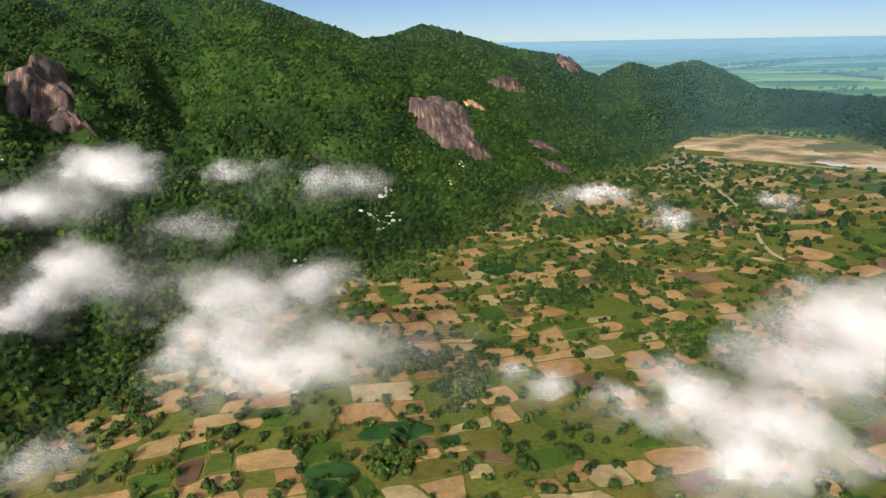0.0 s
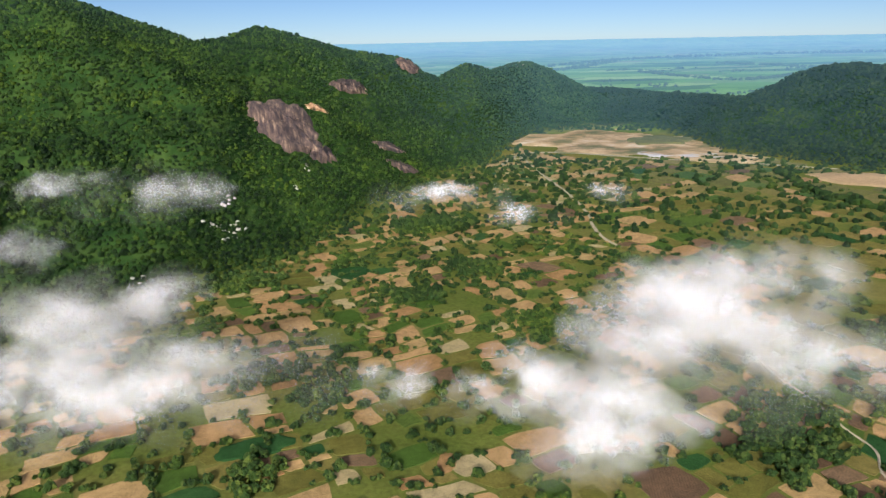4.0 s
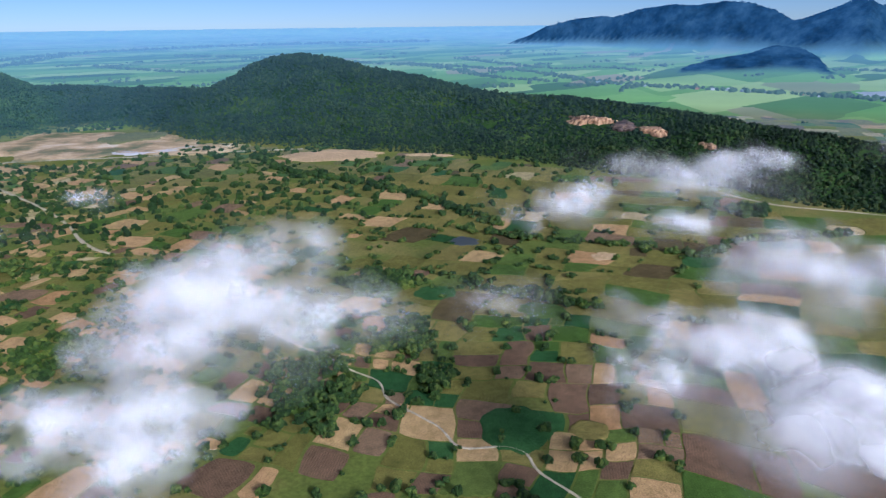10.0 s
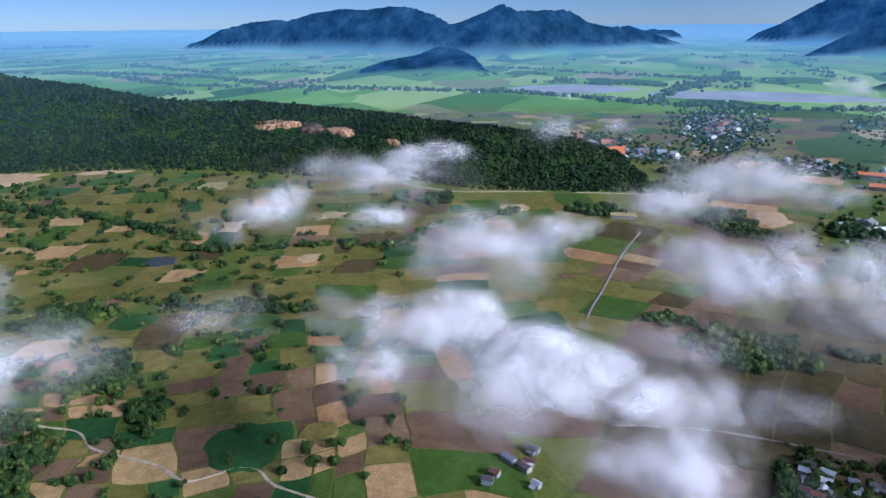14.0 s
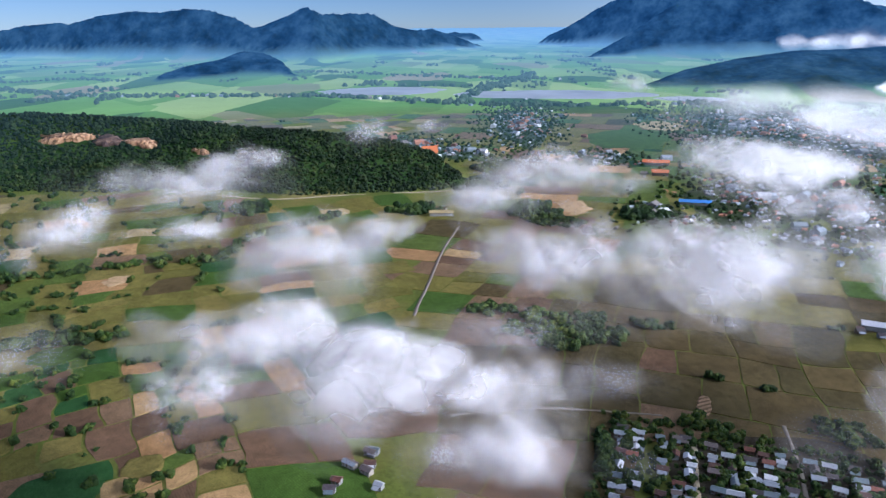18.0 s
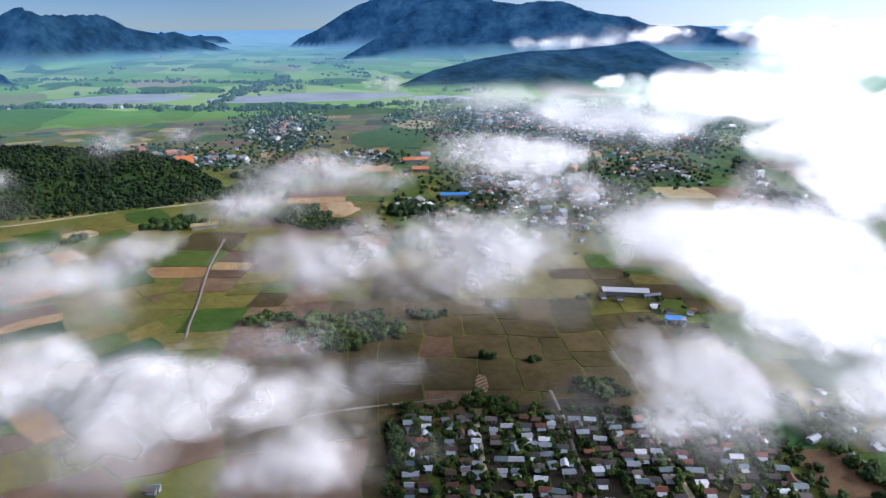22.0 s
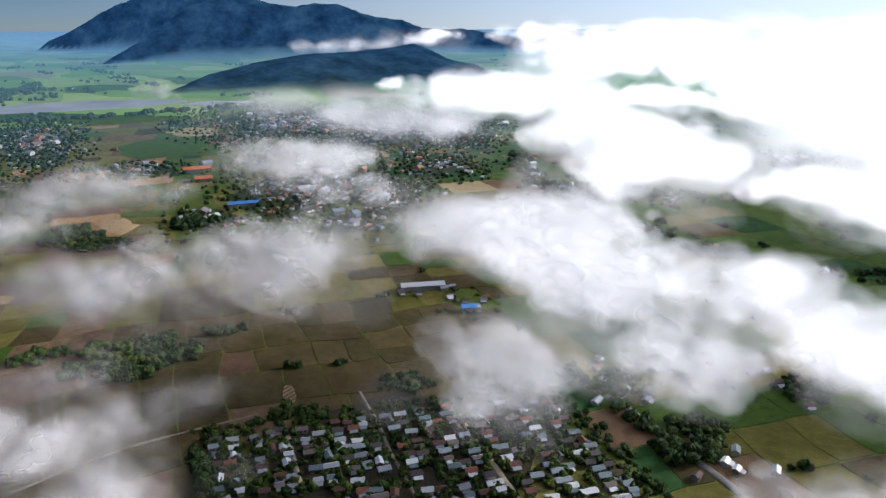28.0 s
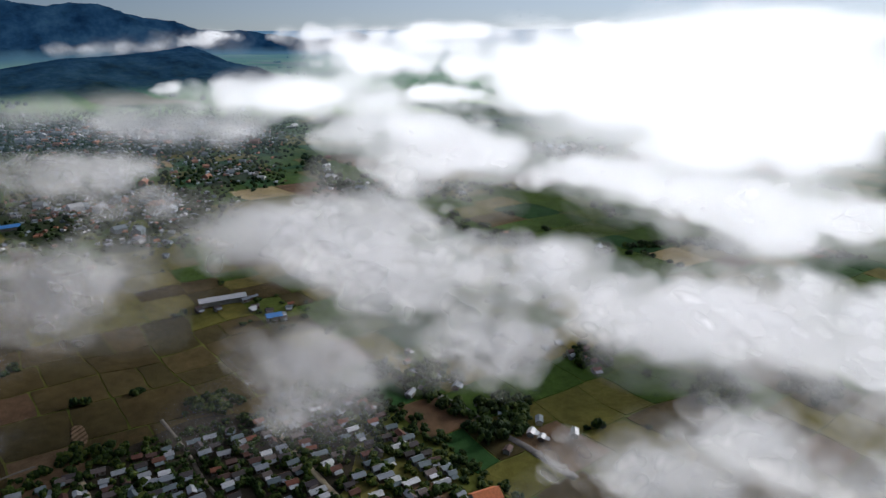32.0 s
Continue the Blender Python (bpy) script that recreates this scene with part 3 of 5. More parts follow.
# turn, height angle, half width, half height (degrees), lean, bulge in metres, orange
ROCKS = [
    (-0.1, -6.5, 2.7, 1.75, -34, 16, 0), (-2.6, -8.7, 1.2, 0.75, -38, 8, 0), (-9.8, -2.0, 1.0, 0.45, -30, 7, 0), (29.2, -3.2, 1.9, 2.2, -14, 26, 0),
    (28.0, -5.3, 1.6, 0.8, -30, 12, 0), (-8.1, -8.3, 1.3, 0.30, -20, 5, 0), (-9.2, -10.0, 1.3, 0.35, -20, 5, 0),
    (-5.2, -3.6, 1.4, 0.55, -15, 7, 0), (-2.4, -5.1, 0.85, 0.22, -20, 5, 1), (-65.0, -7.5, 1.95, 0.34, 0, 6, 1), (-70.0, -8.2, 1.2, 0.36, -8, 6, 1),
    (-74.1, -9.2, 0.7, 0.2, -10, 5, 1), (-67.8, -7.9, 0.9, 0.45, 0, 8, 0),
]


def rock_gap(x, y, z):
    el = np.degrees(np.arctan2(z - H, np.hypot(x, y)))
    az = turn_of(x, y)
    bare = np.zeros(az.shape, bool)
    for a, e, wide, high, lean, *_ in ROCKS:
        c, s = math.cos(radians(lean)), math.sin(radians(lean))
        dx, dy = -(az - a), el - e + 0.10
        bare |= ((dx * c + dy * s) / wide) ** 2 + ((-dx * s + dy * c) / high) ** 2 < 0.86
    return bare


def build_rock_face(a, e, wide, high, lean, bulge, orange, seed):
    rng = np.random.default_rng(seed)
    rings, spokes = 10, 40
    rho, phi = np.meshgrid(np.linspace(0, 1, rings), np.linspace(0, 2 * np.pi, spokes, endpoint=False))
    edge = 1 + 0.16 * np.sin(3 * phi + rng.uniform(0, 6)) + 0.10 * np.sin(7 * phi + rng.uniform(0, 6)) + 0.06 * np.sin(13 * phi + rng.uniform(0, 6))
    c, s = math.cos(radians(lean)), math.sin(radians(lean))
    taper = 1 - (0 if orange else 0.5) * np.clip(rho * np.cos(phi), -0.3, 1)
    u, v = rho * edge * np.cos(phi) * wide * 1.1, rho * edge * np.sin(phi) * high * taper
    p = on_slope(a - (u * c - v * s), e + u * s + v * c)
    rise = bulge * np.sqrt(np.maximum(1 - rho ** 2, 0)) * (0.75 + 0.6 * fbm(p[..., 0] / 9, p[..., 1] / 9, 3, seed)) - 3.0 * rho ** 6
    way = -p[..., :2] / np.hypot(p[..., 0], p[..., 1])[..., None]
    p[..., :2] += way * (rise * 0.55)[..., None]
    p[..., 2] += rise * 0.7
    i, j = np.meshgrid(np.arange(spokes), np.arange(rings - 1), indexing="ij")
    k = (i + 1) % spokes
    f = np.stack([i * rings + j, i * rings + j + 1, k * rings + j + 1, k * rings + j], -1).reshape(-1, 4)
    me = np_mesh("rock_face", squeeze(p).reshape(-1, 3), f, ORANGE_ROCK if orange else ROCK, smooth=True)
    label = "orange bare stone cliff face among trees" if orange else "dark streaked granite dome bulging from the forest"
    return tagged(new("rock_face", me), label, "rock", "bare rock faces")


for n, row in enumerate(ROCKS):
    build_rock_face(*row, 40 + n)


def jittered(x0, x1, y0, y1, step, rng):
    gx, gy = np.meshgrid(np.arange(x0, x1, step), np.arange(y0, y1, step))
    gx = gx + rng.uniform(-0.45, 0.45, gx.shape) * step
    gy = gy + rng.uniform(-0.45, 0.45, gy.shape) * step
    return gx.ravel(), gy.ravel()


# pale boulders: turn, height angle, spread (degrees), count
BOULDERS = [(5.2, -14.3, 1.1, 18), (5.0, -12.1, 0.6, 10), (6.5, -13.6, 0.5, 4), (-0.4, -11.4, 0.4, 3), (-1.4, -9.8, 0.5, 4), (1.8, -6.2, 0.3, 2), (33.0, -7.6, 0.6, 3), (-18.9, -2.0, 0.5, 4), (12.5, -17.4, 0.5, 3)]
boulder_rng = np.random.default_rng(5)
for az, el, spread, count in BOULDERS:
    for _ in range(count):
        p = on_slope(az + boulder_rng.normal() * spread * 0.6, el + boulder_rng.normal() * spread * 0.35)
        v, f = ico(2, int(boulder_rng.integers(1e6)), 0.22)
        me = np_mesh("boulder", v * boulder_rng.uniform(0.8, 2.3) * (1.2, 1.0, 0.9), f, BOULDER, smooth=True)
        ob = tagged(new("boulder", me), "pale weathered boulder lying on the wooded slope", "boulder", "pale boulders")
        ob.location = p + (0, 0, 1.0)

# ---- woods on the hills ----
CROWNS = [ico(1, s) for s in range(11, 17)]


def lumps(seed, n=3):
    """A crown of a few lumps, as vertices and triangles."""
    rng = np.random.default_rng(seed)
    vs, fs, base = [], [], 0
    for k in range(n):
        v, f = ico(1, seed * 9 + k, 0.3, -0.3)
        s = rng.uniform(0.5, 0.72)
        a = k * 6.28 / n + rng.uniform(-0.5, 0.5)
        v = v * s + (0.48 * math.cos(a), 0.48 * math.sin(a), rng.uniform(0.05, 0.55))
        vs.append(v)
        fs.append(f + base)
        base += len(v)
    return np.concatenate(vs), np.concatenate(fs)


def clumps(seed, n=9):
    """A crown of many small tufts over a rounded body, with an uneven rim."""
    rng = np.random.default_rng(seed)
    vs, fs, base = [], [], 0
    for k in range(n):
        v, f = ico(1, seed * 31 + k, 0.35, -0.6)
        s = rng.uniform(0.26, 0.46) if k else 0.7
        a, e = k * 2.4 + rng.uniform(-0.3, 0.3), rng.uniform(0.0, 1.3)
        d = np.array([math.cos(a) * math.cos(e), math.sin(a) * math.cos(e), 0.85 * math.sin(e)]) * rng.uniform(0.55, 0.75) if k else np.zeros(3)
        vs.append(v * s + d + (0, 0, 0.1))
        fs.append(f + base)
        base += len(v)
    return np.concatenate(vs), np.concatenate(fs)


TREES = [lumps(s, 3 + s % 2) for s in range(21, 27)]
TUFTED = [clumps(s, 9 + s % 3) for s in range(31, 37)]


def build_hill_woods(name, hill, step, size, mat, label, far=1.25):
    rng = np.random.default_rng(len(name))
    x, y = jittered(-900, 1900, -200, 2400, step, rng)
    az, rad = turn_of(x, y), np.hypot(x, y)
    z, u = hill_at(hill, az, rad)
    edge = 0.05 * (fbm(x / 90, y / 90, 3, 8) - 0.75)
    keep = (u > edge) & (u < far) & (az < 38)
    keep &= rng.uniform(size=len(x)) < np.clip(0.62 + 0.8 * fbm(x / 60, y / 60, 3, 5), 0, 1)
    x, y, z = x[keep], y[keep], np.maximum(z[keep], 0)
    k = ~rock_gap(x, y, z)
    x, y, z = x[k], y[k], z[k]
    s = size * rng.uniform(0.5, 1.3, len(x)) * np.where(rng.uniform(size=len(x)) < 0.06, 1.5, 1.0)
    p = squeeze(np.stack([x, y, z - 0.4], -1))
    me = scatter_mesh(name, CROWNS, p, s, mat, seed=3)
    return tagged(new(name, me), label, "woodland", kind="stuff")


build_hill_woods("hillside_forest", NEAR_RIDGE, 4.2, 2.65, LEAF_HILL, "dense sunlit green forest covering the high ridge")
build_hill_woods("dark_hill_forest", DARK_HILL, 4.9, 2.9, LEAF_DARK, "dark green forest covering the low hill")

# ---- farm fields ----
# village block: corner, way towards the hovering point, way along its far side
VILLAGE = dict(corner=(318.0, -108.0), down=(-0.938, 0.346), along=(-0.427, -0.904), deep=118.0, wide=186.0)


def in_village(x, y, margin=0.0):
    dx, dy = x - VILLAGE["corner"][0], y - VILLAGE["corner"][1]
    (a, b), (c, d) = VILLAGE["down"], VILLAGE["along"]
    det = a * d - b * c
    u, v = (dx * d - dy * c) / det, (a * dy - b * dx) / det
    return (u > -margin) & (u < VILLAGE["deep"] + margin) & (v > -margin) & (v < VILLAGE["wide"] + margin)


# patches by turn, range, half width in degrees, half depth in metres
TOWN_PARTS = [(-99.6, 1485, 2.6, 324), (-117.6, 1605, 5.9, 277), (-124.4, 1500, 6.7, 351), (-117.7, 896, 5.6, 163), (-124.7, 872, 3.2, 153), (-110.6, 784, 2.8, 57),
              (-94.3, 1161, 2.9, 72), (-106.1, 1120, 2.7, 51), (-122.0, 735, 2.8, 51), (-131.0, 1412, 3.4, 188), (-129.1, 1046, 3.5, 87), (-91.2, 1238, 2.5, 88),
              (-143.5, 895, 5.6, 40), (-156.0, 1213, 3.6, 59), (-151.2, 560, 2.9, 39), (-157.1, 513, 2.9, 24), (-66.5, 2531, 1.1, 60), (-131.7, 495, 2.1, 24)]
GROVES = [(-41.6, 360, 4.8, 56), (-49.5, 430, 3.0, 41), (-52.5, 369, 2.1, 21), (-47.9, 546, 3.8, 31), (-22.1, 474, 3.5, 42), (-8.8, 539, 3.6, 23), (-14.6, 608, 2.8, 29),
          (-4.3, 639, 2.1, 20), (5.1, 305, 3.9, 15), (3.7, 412, 4.5, 20), (-1.3, 380, 3.1, 21), (-103.2, 452, 6.0, 37), (-111.3, 471, 2.5, 8), (-97.3, 484, 2.3, 15),
          (-48.0, 540, 3.4, 26), (-60.8, 513, 2.8, 14), (-77.4, 815, 1.9, 34), (-90.7, 779, 2.6, 25), (-100.8, 776, 2.2, 55), (-110.1, 775, 2.4, 31)]
SOUTH_GROVES = [(-108.9, 309, 2.1, 30), (-116.3, 343, 3.1, 11), (-126.5, 369, 3.0, 13), (-135.2, 371, 3.6, 13), (-152.1, 341, 2.8, 28), (-146.5, 380, 3.4, 17),
                (-159.6, 412, 2.5, 19), (-96, 905, 2.6, 50), (-98, 1010, 3.0, 80), (-170.2, 389, 3.0, 27), (-177.1, 420, 2.7, 26), (-152.1, 675, 2.9, 20), (-169.3, 684, 2.1, 19), (-142.5, 741, 2.8, 24),
                (-148.3, 413, 3.8, 13), (-103.0, 730, 2.8, 23), (20.0, 455, 2.5, 18), (12.0, 480, 3.5, 25), (4.0, 600, 4.0, 30), (-12.0, 760, 4.0, 40), (26, 420, 3, 18)]
QUARRY = (-26.5, 1420, 8.0, 190)
SAND_STRIP = (-44.3, 1140, 4.6, 52)


def patch_depth(rows, x, y):
    """How deep a place lies inside the nearest patch: 1 at its heart, 0 at its rim."""
    az, rad = turn_of(x, y), np.hypot(x, y)
    best = np.full(np.shape(az), -9.0)
    for a, r, wide, deep in rows:
        best = np.maximum(best, 1 - np.hypot((az - a) / wide, (rad - r) / deep))
    return best


def warp(u, v, south=False):
    """Bends the field grid as the real parcels bend; the southern paddies lie square to the village lanes."""
    rot = -0.37 if south else 0.30
    c, s = math.cos(rot), math.sin(rot)
    x, y = u * c - v * s, u * s + v * c
    wide, fine = (34, 12) if south else (60, 24)
    x = x + wide * (fbm(u / 230, v / 230, 2, 31) - 0.5) + fine * (fbm(u / 55, v / 55, 3, 32) - 0.5)
    y = y + wide * (fbm(u / 230, v / 230, 2, 33) - 0.5) + fine * (fbm(u / 55, v / 55, 3, 34) - 0.5)
    return x, y


SOUTH_FROM = -90.0


def split_fields(rng, south):
    done, todo = [], [(u, u + 250.0, v, v + 250.0) for u in range(-1500, 1750, 250) for v in range(-1750, 1750, 250)]
    while todo:
        u0, u1, v0, v1 = todo.pop()
        w, d = u1 - u0, v1 - v0
        x, y = warp(np.array((u0 + u1) / 2), np.array((v0 + v1) / 2), south)
        rad, az = math.hypot(x, y), float(turn_of(x, y))
        if rad > 1750 + 200 or az > 45:
            continue
        if max(w, d) < 90 and (az < SOUTH_FROM) != south:
            continue
        open_land = az < -48 and rad > 430
        limit = rng.uniform(34, 62) * (1.0 if az > -48 else 1.1) * (1.0 if rad < 640 else 1.25 if open_land and south else 1.0) * (1.2 if rad > 800 else 1.0) * (0.60 if az > -28 else 0.60 if az > -75 and rad < 470 else 0.85 if az > -50 else 1)
        if max(w, d * 1.15) < limit:
            done.append((u0, u1, v0, v1))
        elif w > d * rng.uniform(0.8, 1.25):
            m = u0 + w * rng.uniform(0.36, 0.64)
            todo += [(u0, m, v0, v1), (m, u1, v0, v1)]
        else:
            m = v0 + d * rng.uniform(0.36, 0.64)
            todo += [(u0, u1, v0, m), (u0, u1, m, v1)]
    return done


def field_kind(az, rad, rng):
    """Which crop or soil a field bears: tan, brown, olive, green, deep green, straw."""
    if az > -30:
        odds = (0.50, 0.05, 0.24, 0.12, 0.03, 0.06)
    elif az > -50 and rad > 400:
        odds = (0.14, 0.07, 0.58, 0.18, 0.03, 0.0)
    elif az > -88 and rad < 470:
        odds = (0.16, 0.27, 0.30, 0.12, 0.15, 0.0)
    elif az > -92:
        odds = (0.05, 0.08, 0.60, 0.14, 0.03, 0.02, 0.08)
    elif rad > 640:
        odds = (0.01, 0.03, 0.18, 0.58, 0.16, 0.01, 0.03) if az < -108 else (0.08, 0.20, 0.50, 0.14, 0.02, 0.0, 0.06)
    elif az > -103 and rad > 500:
        odds = (0.06, 0.50, 0.22, 0.04, 0.0, 0.0, 0.18)
    elif az > -134:
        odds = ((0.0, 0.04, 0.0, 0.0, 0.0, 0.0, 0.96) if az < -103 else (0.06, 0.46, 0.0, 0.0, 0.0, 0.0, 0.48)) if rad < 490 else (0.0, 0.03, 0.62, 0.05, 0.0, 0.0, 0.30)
    elif rad > 440:
        odds = (0.0, 0.0, 0.16, 0.64, 0.18, 0.0, 0.02)
    else:
        odds = (0.0, 0.06, 0.40, 0.30, 0.06, 0.0, 0.18)
    return int(rng.choice(len(odds), p=odds))


def outline(u0, u1, v0, v1, inset, soft, south=False):
    n = 6
    t = np.arange(n) / n
    u = np.concatenate([u0 + (u1 - u0) * t, np.full(n, u1), u1 - (u1 - u0) * t, np.full(n, u0)])
    v = np.concatenate([np.full(n, v0), v0 + (v1 - v0) * t, np.full(n, v1), v1 - (v1 - v0) * t])
    mu, mv = (u0 + u1) / 2, (v0 + v1) / 2
    du, dv = (u - mu) / (u1 - u0) * 2, (v - mv) / (v1 - v0) * 2
    pull = 1 - soft * np.minimum(np.abs(du), np.abs(dv)) ** 2
    u, v = mu + (u - mu) * pull, mv + (v - mv) * pull
    u = mu + (u - mu) * (1 - 2 * inset / (u1 - u0))
    v = mv + (v - mv) * (1 - 2 * inset / (v1 - v0))
    return warp(u, v, south)


field_rng = np.random.default_rng(12)
FIELDS = []
HEDGE = []
for rect, south in [(q, False) for q in split_fields(field_rng, False)] + [(q, True) for q in split_fields(field_rng, True)]:
    cx, cy = warp(np.array((rect[0] + rect[1]) / 2), np.array((rect[2] + rect[3]) / 2), south)
    rad, az = math.hypot(cx, cy), float(turn_of(cx, cy))
    z, up = ground_height(np.array(cx), np.array(cy))
    if rad > 1700 or rad < 110 or z > 0.3 or az > 42:
        continue
    if in_village(cx, cy, -4) or patch_depth([QUARRY, SAND_STRIP], cx, cy) > -0.05:
        continue
    if az < -88 and patch_depth(TOWN_PARTS, cx, cy) > 0.1:
        continue
    loose = az > -48
    HEDGE.append((rad, az, rect, south))
    if field_rng.uniform() < (0.16 if loose else 0.0 if south else 0.06):
        continue
    px, py = outline(*rect, field_rng.uniform(0.3, 1.8 if loose else 0.45 if south else 0.8), field_rng.uniform(0.0, 0.16) if loose else field_rng.uniform(0.0, 0.05), south)
    zz, _ = ground_height(px, py)
    if zz.max() > 0.3:
        continue
    FIELDS.append((rad, az, px, py, field_kind(az, rad, field_rng), field_rng.uniform(0.02, 0.16)))


def pad(px, py, top, foot=-0.6):
    n = len(px)
    v = np.concatenate([np.stack([px, py, np.full(n, top)], -1), np.stack([px, py, np.full(n, foot)], -1)])
    f = [list(range(n))] + [[k, k + n, (k + 1) % n + n, (k + 1) % n] for k in range(n)]
    return v, f


FIELD_WORDS = ["ploughed tan field with low earth banks", "bare brown field with low earth banks", "dry olive grass field with low banks",
               "bright green field of young crops", "deep green field of dense crops", "pale straw stubble field", "dry brown paddy field with low banks"]
FIELDS.sort(key=lambda q: q[0])
rest_v, rest_f, rest_m, base = [], [], [], 0
for n, (rad, az, px, py, kind, top) in enumerate(FIELDS):
    v, f = pad(px, py, top)
    if n < 300:
        me = bpy.data.meshes.new("field")
        c = v.mean(0) * (1, 1, 0)
        me.from_pydata((v - c).tolist(), [], f)
        me.materials.append(FIELD_MATS[kind])
        ob = new("field", me)
        ob.location, ob.parent = c, ground
        tagged(ob, FIELD_WORDS[kind])
    else:
        rest_v.append(squeeze(v))
        rest_f += [[k + base for k in q] for q in f]
        rest_m += [kind] * len(f)
        base += len(v)
me = bpy.data.meshes.new("far_fields")
me.from_pydata(np.concatenate(rest_v).tolist(), [], rest_f)
for m in FIELD_MATS:
    me.materials.append(m)
me.polygons.foreach_set("material_index", rest_m)
tagged(new("far_fields", me), "patchwork of small tan and green fields", "farmland", kind="stuff")


# ---- singular patches of ground ----
def build_patch(name, az, rad, wide, deep, mat, label, category, top=0.2, rough=0.12, relief=0.0, seed=0, kind="structure"):
    rng = np.random.default_rng(seed + 77)
    rings, spokes = 9, 48
    rho, phi = np.meshgrid(np.linspace(0, 1, rings), np.linspace(0, 2 * np.pi, spokes, endpoint=False))
    edge = 1 + rough * (np.sin(2 * phi + rng.uniform(0, 6)) + 0.7 * np.sin(5 * phi + rng.uniform(0, 6)) + 0.5 * np.sin(9 * phi + rng.uniform(0, 6)))
    x, y = xy_of(az - rho * edge * np.cos(phi) * wide, rad + rho * edge * np.sin(phi) * deep)
    z, _ = ground_height(x, y)
    z = np.minimum(z, 1.5) + top + relief * fbm(x / 40, y / 40, 4, seed) * (1 - rho ** 4)
    z[:, -1] -= 1.2 + top
    i, j = np.meshgrid(np.arange(spokes), np.arange(rings - 1), indexing="ij")
    k = (i + 1) % spokes
    f = np.stack([i * rings + j, i * rings + j + 1, k * rings + j + 1, k * rings + j], -1).reshape(-1, 4)
    me = np_mesh(name, squeeze(np.stack([x, y, z], -1)).reshape(-1, 3), f, mat, smooth=True)
    return tagged(new(name, me), label, category, kind=kind)


build_patch("quarry_floor", *QUARRY, QUARRY_EARTH, "bare sandy quarry floor at the foot of the hills", "quarry", 0.6, 0.17, 5.0, 1)
build_patch("quarry_floor", -34.5, 1270, 3.6, 55, QUARRY_EARTH, "bare sandy quarry floor at the foot of the hills", "quarry", 0.5, 0.12, 2.0, 2)
build_patch("sand_flat", *SAND_STRIP, SAND, "bright cleared sand strip below the dark hill", "sand", 0.5, 0.10, 2.5, 3)
build_patch("sand_flat", -52.5, 1120, 2.4, 16, SAND, "bright cleared sand strip below the dark hill", "sand", 0.5, 0.10, 1.5, 4)
build_patch("quarry_green", -29.5, 1440, 2.6, 60, OLIVE, "grassy patch within the sandy quarry", "grass", 5.2, 0.15, 2.0, 5)
build_patch("pond", -31.4, 1286, 3.4, 38, SILT, "shallow pale silty pond beside the quarry", "pond", 1.6, 0.14, 0, 6)
build_patch("pond", -55.1, 648, 1.5, 14, WATER, "small dark pond among grass fields", "pond", 0.3, 0.16, 0, 7)
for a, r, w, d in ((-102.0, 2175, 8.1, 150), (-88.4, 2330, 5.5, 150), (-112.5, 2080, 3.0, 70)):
    build_patch("flooded_paddies", a, r, w, d, MIST_PAINTED_WATER, "flooded paddies with thin morning mist painted as pale colour", "water", 1.5, 0.05, 0, int(r))
# village and town ground carry their shade in the dark base colour
build_patch("village_ground", -126, 300, 13.0, 66, YARD, "trodden brown earth between village houses, darkened with painted shade", "ground", 0.28, 0.04, 0.1, 91)
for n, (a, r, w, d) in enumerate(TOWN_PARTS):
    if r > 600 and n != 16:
        build_patch("town_ground", a, r, w * 0.95, d * 0.9, TOWN_GREEN, "gardens and yards between town houses, their shade painted dark", "ground", 0.25 + 0.03 * n, 0.12, 0.2, 200 + n)
SPECIAL = [(-104.0, 796, 1.6, 32, SAND, 0.5), (-66.8, 614, 1.2, 12, SAND, 0.5), (-61.9, 480, 2.4, 16, GREEN, 0.35), (-4.3, 613, 1.9, 23, DEEP, 0.35), (5.0, 334, 4.1, 10, DEEP, 0.35),
           (-12.2, 302, 0.9, 10, TAN, 0.35), (-59.8, 320, 3.5, 26, DEEP, 0.35), (-66.5, 324, 2.1, 10, OLIVE, 0.35), (-110.3, 1510, 2.1, 72, STRAW, 0.6), (-108, 1330, 3.6, 130, GREEN, 0.4), (-115.8, 368, 0.7, 13, STRIPED, 0.35), (-52.5, 512, 2.2, 16, DEEP, 0.35), (-18.0, 900, 1.5, 25, DEEP, 0.35), (-13.5, 905, 2.5, 30, TAN, 0.35)]
for n, (a, r, w, d, mat, top) in enumerate(SPECIAL):
    build_patch("field_plot", a, r, w, d, mat, "single plot of farmland standing out by its colour", "field", top, 0.16 if mat is SAND else 0.07, 0.1, 20 + n, "structure")


# ---- roads ----
def smooth_line(points, step=4.0):
    p = np.array(points, float)
    p = np.concatenate([[2 * p[0] - p[1]], p, [2 * p[-1] - p[-2]]])
    out = []
    for k in range(1, len(p) - 2):
        n = max(2, int(np.hypot(*(p[k + 1] - p[k])) / step))
        t = np.linspace(0, 1, n, endpoint=False)[:, None]
        out.append(0.5 * (2 * p[k] + (p[k + 1] - p[k - 1]) * t + (2 * p[k - 1] - 5 * p[k] + 4 * p[k + 1] - p[k + 2]) * t ** 2
                          + (3 * p[k] - p[k - 1] - 3 * p[k + 1] + p[k + 2]) * t ** 3))
    return np.concatenate(out + [p[-2:-1]])


GREY_LANE = plain("grey_lane", (0.20, 0.17, 0.13), 0.9)


